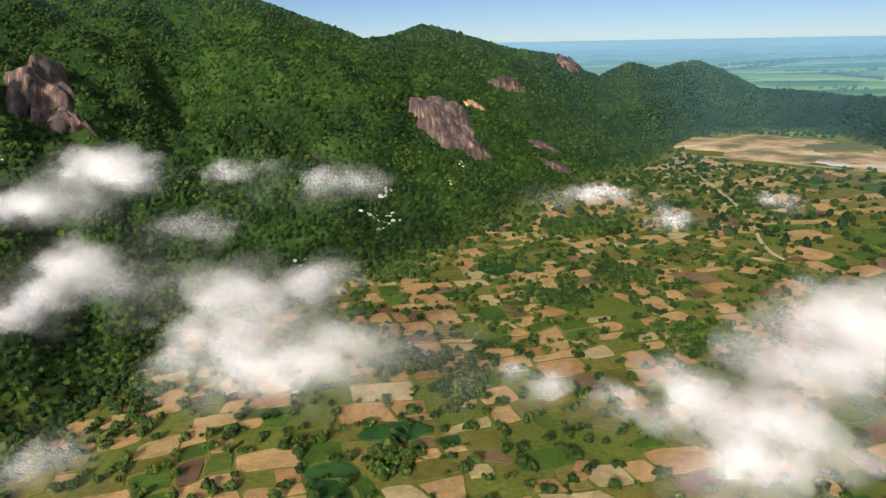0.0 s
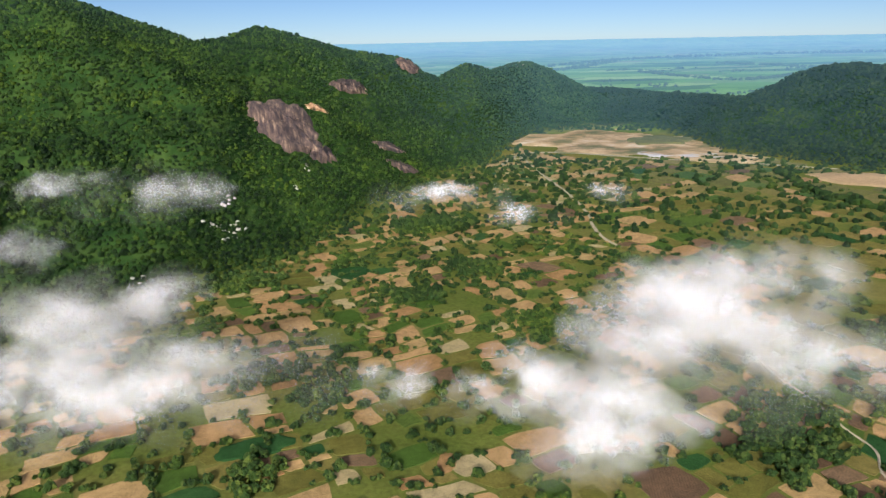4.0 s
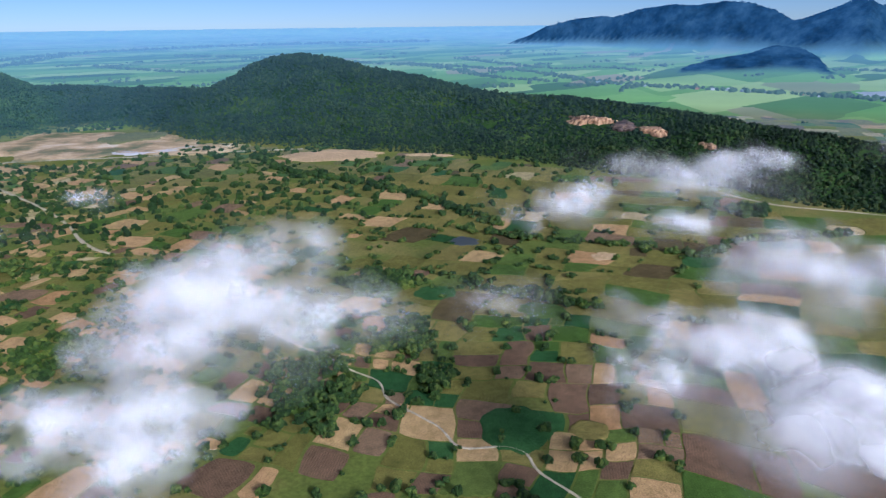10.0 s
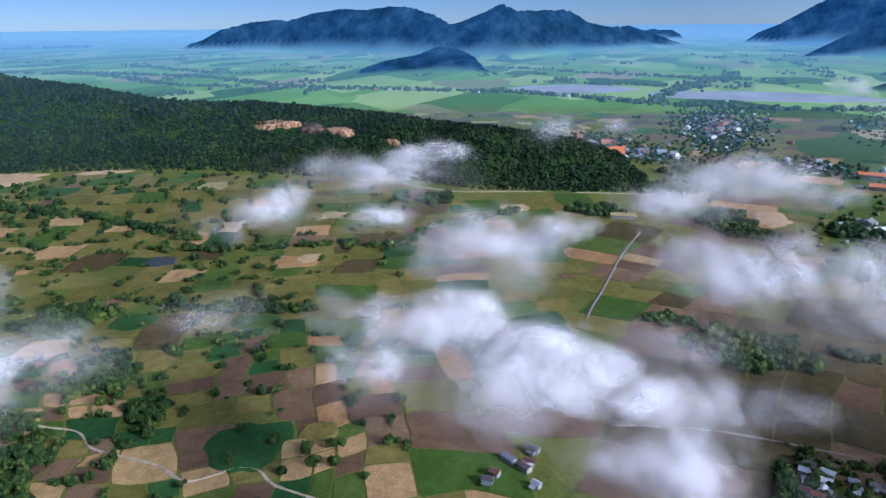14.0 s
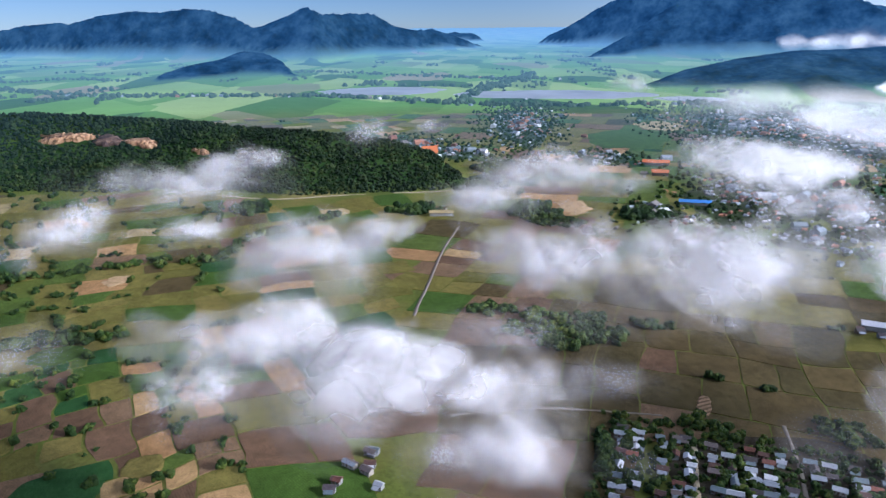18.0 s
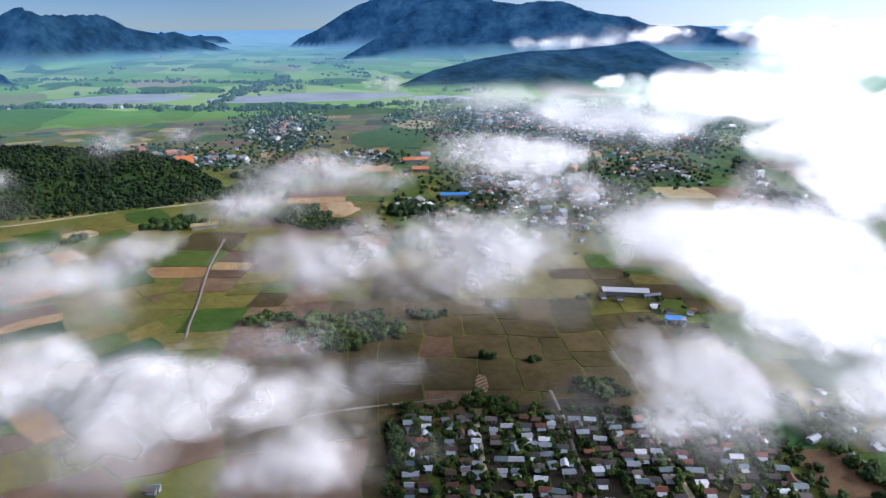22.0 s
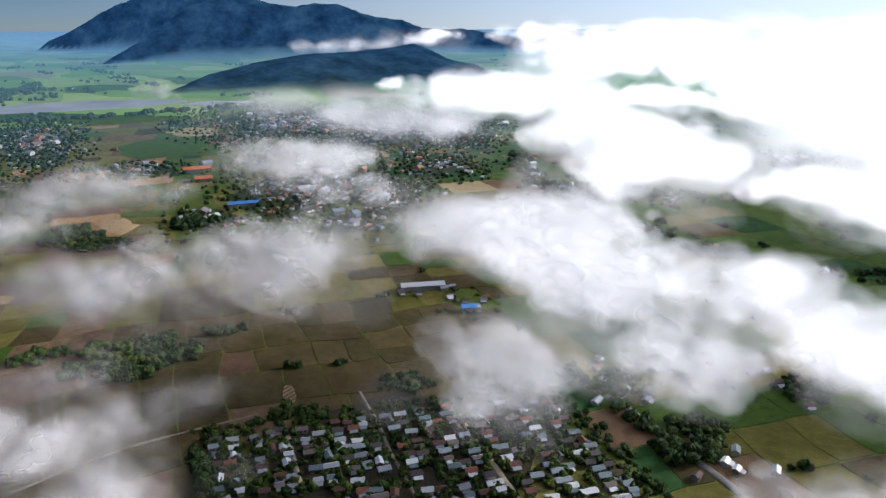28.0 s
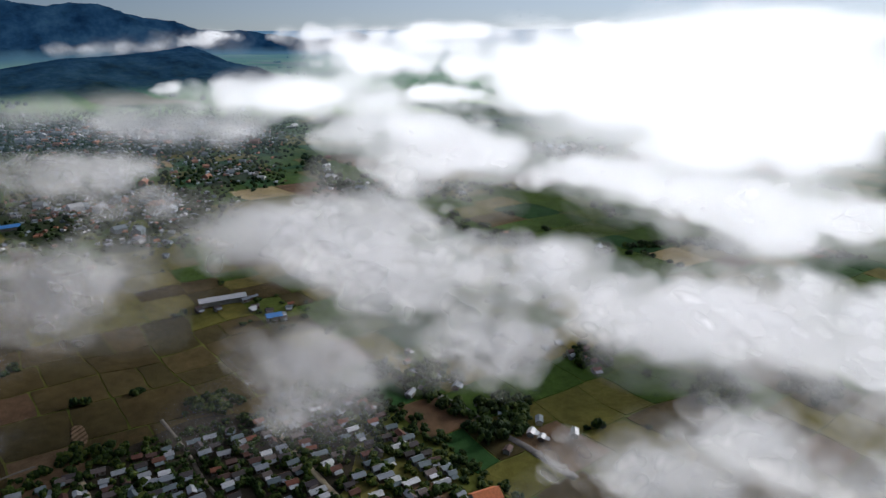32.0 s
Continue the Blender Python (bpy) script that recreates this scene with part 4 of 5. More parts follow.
def build_road(name, points, width, mat, label, polar=True):
    if polar:
        points = [tuple(float(q) for q in xy_of(*p)) for p in points]
    line = smooth_line(points)
    way = np.gradient(line, axis=0)
    side = np.stack([-way[:, 1], way[:, 0]], -1) / np.maximum(np.hypot(way[:, 0], way[:, 1]), 1e-6)[:, None]
    rng = np.random.default_rng(len(points))
    half = width / 2 * (1 + 0.18 * rng.uniform(-1, 1, len(line)))[:, None]
    rows = []
    for k, z in ((-1.25, -0.5), (-1, 0.32), (0, 0.40), (1, 0.32), (1.25, -0.5)):
        q = line + side * half * k
        h, _ = ground_height(q[:, 0], q[:, 1])
        rows.append(np.concatenate([q, (h + z)[:, None]], -1))
    v = squeeze(np.stack(rows, 1)).reshape(-1, 3)
    n = len(line)
    i, j = np.meshgrid(np.arange(n - 1), np.arange(4), indexing="ij")
    f = np.stack([i * 5 + j, (i + 1) * 5 + j, (i + 1) * 5 + j + 1, i * 5 + j + 1], -1).reshape(-1, 4)[:, ::-1]
    return tagged(new(name, np_mesh(name, v, f, mat, smooth=True)), label, "road", kind="structure")


WINDING = [(285, 367), (279, 330), (279, 303), (274, 276), (273, 253), (261, 235), (257, 210), (254, 193), (246, 174), (259, 157), (260, 145), (251, 133), (244, 107), (232, 80)]
build_road("farm_track", WINDING, 1.3, DIRT_ROAD, "pale winding dirt track between fields", False)
build_road("farm_track", [(700, -54), (620, -33), (531, -16), (494, -8), (470, -4)], 2.3, GREY_LANE, "straight grey lane between dry fields", False)
build_road("farm_track", [(313, 612), (312, 649), (322, 698), (339, 751), (360, 860), (375, 1000), (400, 1180)], 3.5, DIRT_ROAD, "pale winding dirt track between fields", False)
build_road("farm_track", [(309, -193), (274, -182), (250, -172), (228, -165), (205, -157)], 1.8, GREY_LANE, "pale village lane between houses", False)
build_road("village_road", [(-140.4, 402), (-144.0, 369), (-148.2, 343), (-151.3, 321), (-154.3, 307), (-159, 285)], 4.0, plain("dark_road", (0.16, 0.15, 0.14), 0.9), "narrow dark road lined with trees and houses")
build_road("farm_track", [(-93.7, 333), (-101.3, 343), (-110.0, 348), (-112.5, 350)], 1.3, GREY_LANE, "pale dirt track between dry fields")
build_road("hill_road", [(-94, 872), (-88.4, 864), (-84, 862), (-79.3, 862), (-75, 905)], 3.0, DIRT_ROAD, "pale road along the foot of the wooded hill")
build_road("quarry_road", [(-17.2, 1150), (-18.5, 1250), (-20.5, 1290), (-24, 1275), (-30, 1235), (-36, 1225), (-42, 1215)], 7.0, DIRT_ROAD, "pale haul road along the quarry edge")
for v in (38.0, 128.0):
    c, a, d = VILLAGE["corner"], VILLAGE["along"], VILLAGE["down"]
    build_road("village_lane", [(c[0] + a[0] * v + d[0] * u, c[1] + a[1] * v + d[1] * u) for u in (4, 40, 80, 116)], 2.6, DIRT_ROAD, "pale village lane between houses", False)

# ---- trees among the fields ----
def tree_spots():
    """Places and sizes of all field trees: along banks, in groves, along streams, round the villages."""
    rng = np.random.default_rng(44)
    pts = []
    for rad, az, (u0, u1, v0, v1), south in HEDGE:
        if az > -30:
            odds = 0.78
        elif az > -50:
            odds = 0.80 if rad > 420 else 0.5
        elif az > -75:
            odds = 0.60 if az > -62 and rad > 420 else 0.34
        elif az > -134:
            odds = 0.02
        else:
            odds = 0.10
        for p, q, r, s in ((u0, v0, u1, v0), (u0, v0, u0, v1)):
            if rng.uniform() < odds:
                n = int(np.hypot(r - p, s - q) / 6 * rng.uniform(0.2, 0.9)) + 1
                t0 = rng.uniform(0, 0.5)
                for t in t0 + rng.uniform(0, 0.5, n):
                    x, y = warp(np.array(p + (r - p) * t), np.array(q + (s - q) * t), south)
                    pts.append((float(x) + rng.normal() * 1.2, float(y) + rng.normal() * 1.2, rng.uniform(1.4, 4.3)))
    for a, r, wide, deep in GROVES + SOUTH_GROVES:
        area = math.pi * radians(wide) * r * deep
        for _ in range(int(area / 20)):
            k, phi = math.sqrt(rng.uniform()), rng.uniform(0, 6.28)
            if k > 0.80 + 0.32 * math.sin(3 * phi + a) * math.cos(2 * phi + r):
                continue
            x, y = xy_of(a + wide * k * math.cos(phi), r + deep * k * math.sin(phi))
            pts.append((float(x), float(y), rng.uniform(2.4, 5.2)))
    for line, width, step in TREE_LINES:
        p = smooth_line([tuple(float(c) for c in xy_of(*q)) for q in line], step)
        for x, y in p:
            for _ in range(3):
                if rng.uniform() < 0.8:
                    pts.append((x + rng.normal() * width, y + rng.normal() * width, rng.uniform(2.8, 5.4)))
    # scrub at the foot of the ridge
    x, y = jittered(-350, 500, 250, 1250, 9.0, rng)
    az, rad = turn_of(x, y), np.hypot(x, y)
    gap = rad - along(NEAR_RIDGE["foot"], az)
    keep = (gap < 0) & (gap > -70 - 60 * fbm(x / 80, y / 80, 2, 4)) & (az < 38) & (az > -18) & (rng.uniform(size=len(x)) < 0.45 + gap / 200)
    pts += list(zip(x[keep], y[keep], rng.uniform(2.2, 4.5, keep.sum())))
    # garden trees in the village and the town
    x, y = jittered(120, 380, -330, -60, 4.8, rng)
    keep = in_village(x, y, 9) & (rng.uniform(size=len(x)) < 0.80)
    pts += list(zip(x[keep], y[keep], rng.uniform(1.6, 3.7, keep.sum())))
    x, y = jittered(300, 2000, -1700, 200, 11.0, rng)
    deep = patch_depth(TOWN_PARTS, x, y)
    keep = (deep > -0.7) & (rng.uniform(size=len(x)) < np.clip(0.62 + 0.7 * np.minimum(deep, 0.1), 0, 1)) & (np.hypot(x, y) > 420)
    pts += list(zip(x[keep], y[keep], rng.uniform(1.8, 3.5, keep.sum())))
    p = np.array(pts)
    z, up = ground_height(p[:, 0], p[:, 1])
    az, rad = turn_of(p[:, 0], p[:, 1]), np.hypot(p[:, 0], p[:, 1])
    ok = (az < 40) & (rad > 120)
    return p[ok], z[ok], rad[ok]


TREE_LINES = [
    ([(-55.0, 540), (-58.0, 515), (-61.5, 500), (-66.5, 490)], 4.0, 5.0),
    ([(-55.0, 690), (-59.5, 665), (-64.5, 653)], 3.5, 6.0),
    ([(-38.1, 1160), (-40.8, 1025), (-44.3, 959), (-48.1, 893), (-51.4, 838), (-55.1, 754), (-58.1, 707)], 4.0, 6.0),
    ([(-64.5, 653), (-67, 650), (-69.7, 653), (-74.5, 637), (-76.9, 693), (-82.1, 741), (-84.4, 769)], 3.5, 6.0),
    ([(-19, 690), (-24, 660), (-28, 640), (-31, 610)], 8.0, 6.0),
    ([(-140, 396), (-144.0, 363), (-148.2, 337), (-152, 312)], 4.0, 6.0),
    ([(-135.4, 1147), (-138.0, 922), (-142.6, 790), (-147.3, 715), (-152.1, 655), (-158, 618)], 8.0, 7.0),
    ([(-160, 640), (-166, 690), (-172, 720), (-178, 700)], 6.0, 8.0),
]
FAR_LINES = [
    ([(-50.5, 3841), (-55.5, 3461), (-60.5, 3093), (-66.5, 2523), (-74.6, 2323), (-83.6, 2176), (-90.0, 2020), (-94.2, 1908), (-101.9, 1852), (-110.4, 1929), (-115.4, 1986)], 16, 16),
    ([(-79.1, 3255), (-83.5, 3408), (-88.6, 3140), (-94.0, 2914), (-97.9, 2833), (-102.9, 2745)], 22, 26),
    ([(-27.7, 4350), (-30.8, 3839), (-35.2, 3525), (-39.5, 4131)], 14, 22),
    ([(-33.5, 5522), (-39.5, 4868), (-47.6, 3975), (-52.8, 3521), (-57.0, 2842), (-62, 2600)], 18, 22),
    ([(-94.2, 1922), (-96.1, 2254), (-97.9, 2586), (-100.4, 3127)], 14, 16),
    ([(-69.3, 3154), (-65.7, 3417), (-61.4, 3383), (-55, 4300)], 18, 24),
    ([(-85.0, 2600), (-92.0, 2500), (-99.0, 2450)], 14, 40),
    ([(-20, 5200), (-28, 6800), (-40, 8200), (-52, 8800)], 30, 40),
    ([(-16, 3900), (-22, 4700), (-26, 6200)], 25, 40),
]


def part_mesh(name, v, f, mat, parent, label=""):
    ob = new(name, np_mesh(name, v, f, mat))
    ob.parent = parent
    return tagged(ob, label)


def trunk_mesh(height, foot, tip, limbs, seed):
    rng = np.random.default_rng(seed)
    vs, fs, base = [], [], 0

    def tube(a, b, ra, rb):
        nonlocal base
        n = 6
        ang = np.arange(n) * 2 * np.pi / n
        ring = np.stack([np.cos(ang), np.sin(ang), np.zeros(n)], -1)
        vs.append(np.concatenate([ring * ra + a, ring * rb + b]))
        fs.append(np.array([[k, (k + 1) % n, (k + 1) % n + n, k + n] for k in range(n)]) + base)
        base += 2 * n

    mid = np.array([0.1, 0.05, height * 0.5])
    tube(np.zeros(3), mid, foot, (foot + tip) / 2)
    tube(mid, np.array([0.0, 0.0, height]), (foot + tip) / 2, tip)
    for k in range(limbs):
        a = k * 6.28 / max(limbs, 1) + rng.uniform(-0.4, 0.4)
        tube(mid, mid + (math.cos(a) * height * 0.4, math.sin(a) * height * 0.4, height * 0.45), tip, tip * 0.5)
    return np.concatenate(vs), np.concatenate(fs)


def leaf_crown(seed, lumps_n=5, leaves=190):
    """A broad crown: lumps clothed in small leaf sprays, with an uneven rim."""
    rng = np.random.default_rng(seed)
    v, f = clumps(seed, 9 + lumps_n)
    tri_v, tri_f, base = [v], [f], len(v)
    pick = rng.choice(len(v), leaves)
    for p in v[pick]:
        n = p - (0, 0, 0.5)
        n = n / max(np.linalg.norm(n), 1e-3)
        c = p + n * rng.uniform(0.0, 0.16)
        a, b = rng.normal(size=3), rng.normal(size=3)
        s = rng.uniform(0.08, 0.17)
        tri_v.append(np.stack([c + a * s, c + b * s, c - (a + b) * s * 0.6]))
        tri_f.append(np.array([[base, base + 1, base + 2]]))
        base += 3
    return np.concatenate(tri_v), np.concatenate(tri_f)


def palm_crown(seed, fronds=22):
    rng = np.random.default_rng(seed)
    vs, fs, base = [], [], 0
    for k in range(fronds):
        a, e = rng.uniform(0, 6.28), rng.uniform(-0.7, 1.3)
        d = np.array([math.cos(a) * math.cos(e), math.sin(a) * math.cos(e), math.sin(e)])
        side = np.array([-math.sin(a), math.cos(a), 0]) * 0.42
        tip = d * rng.uniform(0.85, 1.1)
        vs.append(np.stack([d * 0.12, d * 0.62 + side, tip, d * 0.62 - side]))
        fs.append(np.array([[0, 1, 2], [0, 2, 3]]) + base)
        base += 4
    return np.concatenate(vs), np.concatenate(fs)


def build_trees():
    rng = np.random.default_rng(8)
    protos = []
    for k in range(6):
        tree = tagged(new("tree"), "broad leafy green tree standing among the fields", "tree", "field trees")
        v, f = leaf_crown(60 + k, 4 + k % 3)
        part_mesh("crown", v * (1, 1, 0.95) + (0, 0, 0.45), f, LEAF_TREE, tree, "dense dark green leaves")
        v, f = trunk_mesh(1.0, 0.10, 0.05, 3, k)
        part_mesh("trunk", v, f, BARK, tree)
        protos.append(tree)
    palm = tagged(new("sugar_palm"), "tall sugar palm with a round grey-green head", "palm tree", "sugar palms")
    v, f = palm_crown(3)
    part_mesh("crown", v * 0.42 + (0, 0, 1.75), f, LEAF_PALM, palm, "stiff grey-green fan leaves")
    v, f = trunk_mesh(1.75, 0.05, 0.035, 0, 9)
    part_mesh("trunk", v, f, BARK, palm)
    spots, z, rad = tree_spots()
    order = np.argsort(rad)
    near, rest = order[:345], order[345:]
    used = set()
    for n, k in enumerate(near):
        x, y, s = spots[k]
        ispalm = rng.uniform() < (0.30 if -60 < float(turn_of(x, y)) else 0.08)
        proto = palm if ispalm else protos[int(rng.integers(6))]
        size = rng.uniform(4.2, 6.0) if ispalm else s * 1.05
        m = Matrix.LocRotScale((x, y, z[k] - 0.1), Euler((0, 0, rng.uniform(0, 6.28))), (size, size, size * rng.uniform(0.9, 1.2)))
        if proto.name in used:
            copy_thing(proto, m).matrix_basis = m
        else:
            used.add(proto.name)
            proto.matrix_basis = m
    p = np.concatenate([spots[rest, :2], (z[rest] - 0.2)[:, None]], -1)
    close = rad[rest] < 430
    me = scatter_mesh("grove_trees", TUFTED, squeeze(p[close]), spots[rest, 2][close], LEAF_FIELD, seed=4)
    tagged(new("grove_trees", me), "green broadleaf trees in groves and along banks", "trees", kind="stuff")
    middle = (rad[rest] < 750) & ~close
    me = scatter_mesh("field_trees", TREES, squeeze(p[middle]), spots[rest, 2][middle], LEAF_FIELD, seed=5)
    tagged(new("field_trees", me), "scattered round green trees along field banks", "trees", kind="stuff")
    far = ~middle & ~close
    k = squeeze(p[far])
    me = scatter_mesh("distant_trees", CROWNS, k, spots[rest, 2][far] * 1.2, LEAF_AIRY, seed=6)
    tagged(new("distant_trees", me), "scattered round green trees along field banks", "trees", kind="stuff")
    # rows of trees far out on the plain
    pts, size = [], []
    for line, width, step in FAR_LINES:
        q = smooth_line([tuple(float(c) for c in xy_of(*w)) for w in line], step)
        for x, y in q:
            for _ in range(3):
                if rng.uniform() < 0.85:
                    pts.append((x + rng.normal() * width, y + rng.normal() * width, 0.0))
                    size.append(rng.uniform(5, 10) * max(1.0, math.hypot(x, y) / 3500))
    # copses
    for _ in range(150):
        a, r = rng.uniform(-136, -15), 2300 + 3500 * rng.uniform() ** 1.5
        x, y = xy_of(a, r)
        if ground_height(x, y)[0] > 1:
            continue
        for _ in range(int(rng.integers(3, 14))):
            pts.append((float(x) + rng.normal() * 50, float(y) + rng.normal() * 18, 0.0))
            size.append(rng.uniform(5, 10))
    pts = np.array(pts)
    r = np.hypot(pts[:, 0], pts[:, 1])
    squeezed = squeeze(pts)
    k = np.hypot(squeezed[:, 0], squeezed[:, 1]) / r
    me = scatter_mesh("plain_tree_lines", CROWNS, squeezed, np.array(size) * k, FAR_LEAF, seed=7)
    tagged(new("plain_tree_lines", me), "dark lines of trees across the wide plain", "trees", kind="stuff")


def build_far_leaf(nt, b):
    nt.links.new(ramp(nt, island(nt), [(0, (0.02, 0.045, 0.02)), (1, (0.045, 0.08, 0.03))]), b.inputs["Base Color"])
    b.inputs["Roughness"].default_value = 0.9
    far_haze_emission(nt, 900, 4700, 0.75)


FAR_LEAF = material("far_tree_leaves", build_far_leaf)
build_trees()

# ---- houses ----
def slab_roof(bm, w, d, eave, ridge, over, thick=0.18):
    """Two sloping slabs that meet in a ridge along x."""
    for s in (-1, 1):
        y0, y1 = s * (d / 2 + over), 0.0
        z0 = eave - over * (ridge - eave) / (d / 2)
        pts = [(-w / 2 - over, y0, z0), (w / 2 + over, y0, z0), (w / 2 + over, y1, ridge), (-w / 2 - over, y1, ridge)]
        low = [bm.verts.new(p) for p in pts]
        high = [bm.verts.new((p[0], p[1], p[2] + thick)) for p in pts]
        for q in ((low[3], low[2], low[1], low[0]), tuple(high)):
            bm.faces.new(q)
        for k in range(4):
            bm.faces.new((low[k], low[(k + 1) % 4], high[(k + 1) % 4], high[k]))
    bmesh.ops.recalc_face_normals(bm, faces=bm.faces)


def box(bm, x0, x1, y0, y1, z0, z1):
    m = Matrix.Translation(((x0 + x1) / 2, (y0 + y1) / 2, (z0 + z1) / 2)) @ Matrix.Diagonal((x1 - x0, y1 - y0, z1 - z0, 1))
    bmesh.ops.create_cube(bm, size=1.0, matrix=m)


def gable_walls(bm, w, d, eave, ridge):
    a = [bm.verts.new(p) for p in ((-w / 2, -d / 2, -0.3), (-w / 2, d / 2, -0.3), (-w / 2, d / 2, eave), (-w / 2, 0, ridge), (-w / 2, -d / 2, eave))]
    b = [bm.verts.new((-p.co.x, p.co.y, p.co.z)) for p in a]
    bm.faces.new(a[::-1])
    bm.faces.new(b)
    for k in range(5):
        bm.faces.new((a[k], a[(k + 1) % 5], b[(k + 1) % 5], b[k]))


def build_house(w, d, eave, ridge, roof, lean, label, name="house", over=0.6):
    house = tagged(new(name), label, "house", "village houses")
    bm = bmesh.new()
    gable_walls(bm, w, d, eave, ridge - 0.05)
    part("wall", bm, WALL, house)
    bm = bmesh.new()
    slab_roof(bm, w, d, eave, ridge, over)
    part("roof", bm, roof, house)
    bm = bmesh.new()
    box(bm, -w * 0.1 - 0.5, -w * 0.1 + 0.5, -d / 2 - 0.06, -d / 2 + 0.02, 0, 2.0)
    part("door", bm, DOOR, house)
    for x in (w * 0.28, -w * 0.36):
        bm = bmesh.new()
        box(bm, x - 0.5, x + 0.5, -d / 2 - 0.05, -d / 2 + 0.02, 1.0, 2.0)
        part("window", bm, DOOR, house)
    if lean:
        bm = bmesh.new()
        y0, y1 = -d / 2 - 2.6, -d / 2 - over * 0.2
        pts = [(-w * 0.42, y0, eave - 0.9), (w * 0.42, y0, eave - 0.9), (w * 0.42, y1, eave - 0.25), (-w * 0.42, y1, eave - 0.25)]
        low = [bm.verts.new(p) for p in pts]
        high = [bm.verts.new((p[0], p[1], p[2] + 0.12)) for p in pts]
        bm.faces.new(low[::-1]), bm.faces.new(high)
        for k in range(4):
            bm.faces.new((low[k], low[(k + 1) % 4], high[(k + 1) % 4], high[k]))
        part("porch_roof", bm, TIN, house)
        for x in (-w * 0.38, w * 0.38):
            bm = bmesh.new()
            box(bm, x - 0.08, x + 0.08, y0 + 0.1, y0 + 0.26, -0.3, eave - 0.85)
            part("post", bm, BARK, house)
    return house


def build_village():
    rng = np.random.default_rng(99)
    bright = "small house with a bright tin gable roof"
    red = "small house with a rusted dark red gable roof"
    protos = [build_house(5.0, 3.3, 2.4, 3.3, TIN, True, bright, over=0.4), build_house(5.8, 3.5, 2.4, 3.4, TIN, False, bright, over=0.4), build_house(4.0, 3.0, 2.2, 3.0, TIN, True, bright, over=0.4),
              build_house(5.2, 3.5, 2.4, 3.4, RUST, True, red, over=0.4), build_house(4.4, 3.2, 2.3, 3.2, RUST, False, red, over=0.4), build_house(7.4, 3.4, 2.3, 3.1, TIN, False, bright, over=0.4)]
    used = set()

    def place(x, y, turn):
        k = int(rng.choice(6, p=(0.20, 0.15, 0.20, 0.19, 0.17, 0.09)))
        m = pose(x, y, 0.1, 0, 0, turn)
        if k in used:
            copy_thing(protos[k], m)
        else:
            used.add(k)
            protos[k].matrix_basis = m

    c, a, d = VILLAGE["corner"], VILLAGE["along"], VILLAGE["down"]
    face = math.degrees(math.atan2(a[1], a[0]))
    for v in (3, 10, 22, 29, 34, 46, 53, 63, 70, 77, 91, 98, 108, 115, 122, 135, 142, 153, 160, 171, 178):
        u = rng.uniform(3, 9)
        while u < VILLAGE["deep"] - 4:
            if rng.uniform() < 0.74:
                off = v + rng.normal() * 0.7
                x = c[0] + a[0] * off + d[0] * u
                y = c[1] + a[1] * off + d[1] * u
                place(x, y, face + rng.normal() * 4 + (90 if rng.uniform() < 0.12 else 0))
            u += rng.uniform(4.8, 10.0)
    road = smooth_line([tuple(float(q) for q in xy_of(*p)) for p in ((-140.4, 402), (-144.0, 369), (-148.2, 343), (-151.3, 321), (-154.3, 307))], 11.0)
    for p in road:
        for side, odds in ((13, 0.75), (25, 0.5), (-12, 0.15)):
            if rng.uniform() < odds:
                place(p[0] - side * 0.55 + rng.normal() * 2, p[1] - side * 0.8 + rng.normal() * 2, face + 40 + rng.normal() * 10)
    for az, r, wide, deep, n in ((-159.6, 412, 2.3, 20, 9), (-155.5, 432, 1.6, 18, 6), (-84.5, 289, 2.4, 18, 9), (-150.5, 425, 2.0, 15, 5), (-128.0, 520, 2.4, 9, 5), (-131.7, 492, 1.8, 18, 7), (-151.2, 560, 2.6, 30, 12),
                                 (-157.1, 513, 2.5, 20, 9), (-168, 470, 2.5, 20, 6), (-91.5, 778, 1.8, 14, 4)):
        for _ in range(n):
            x, y = xy_of(az + rng.uniform(-wide, wide), r + rng.uniform(-deep, deep))
            place(float(x), float(y), rng.uniform(-20, 20) + face)


def build_landmark(name, az, r, w, d, eave, ridge, roof, turn, label, category):
    x, y = xy_of(az, r)
    z = float(ground_height(x, y)[0])
    ob = build_house(w, d, eave, ridge, roof, False, label, name, 0.8)
    tagged(ob, category=category, group="large buildings")
    k = squeeze(np.array([[float(x), float(y), z]]))[0]
    ob.location, ob.rotation_euler = k, (0, 0, radians(180 + az + turn))


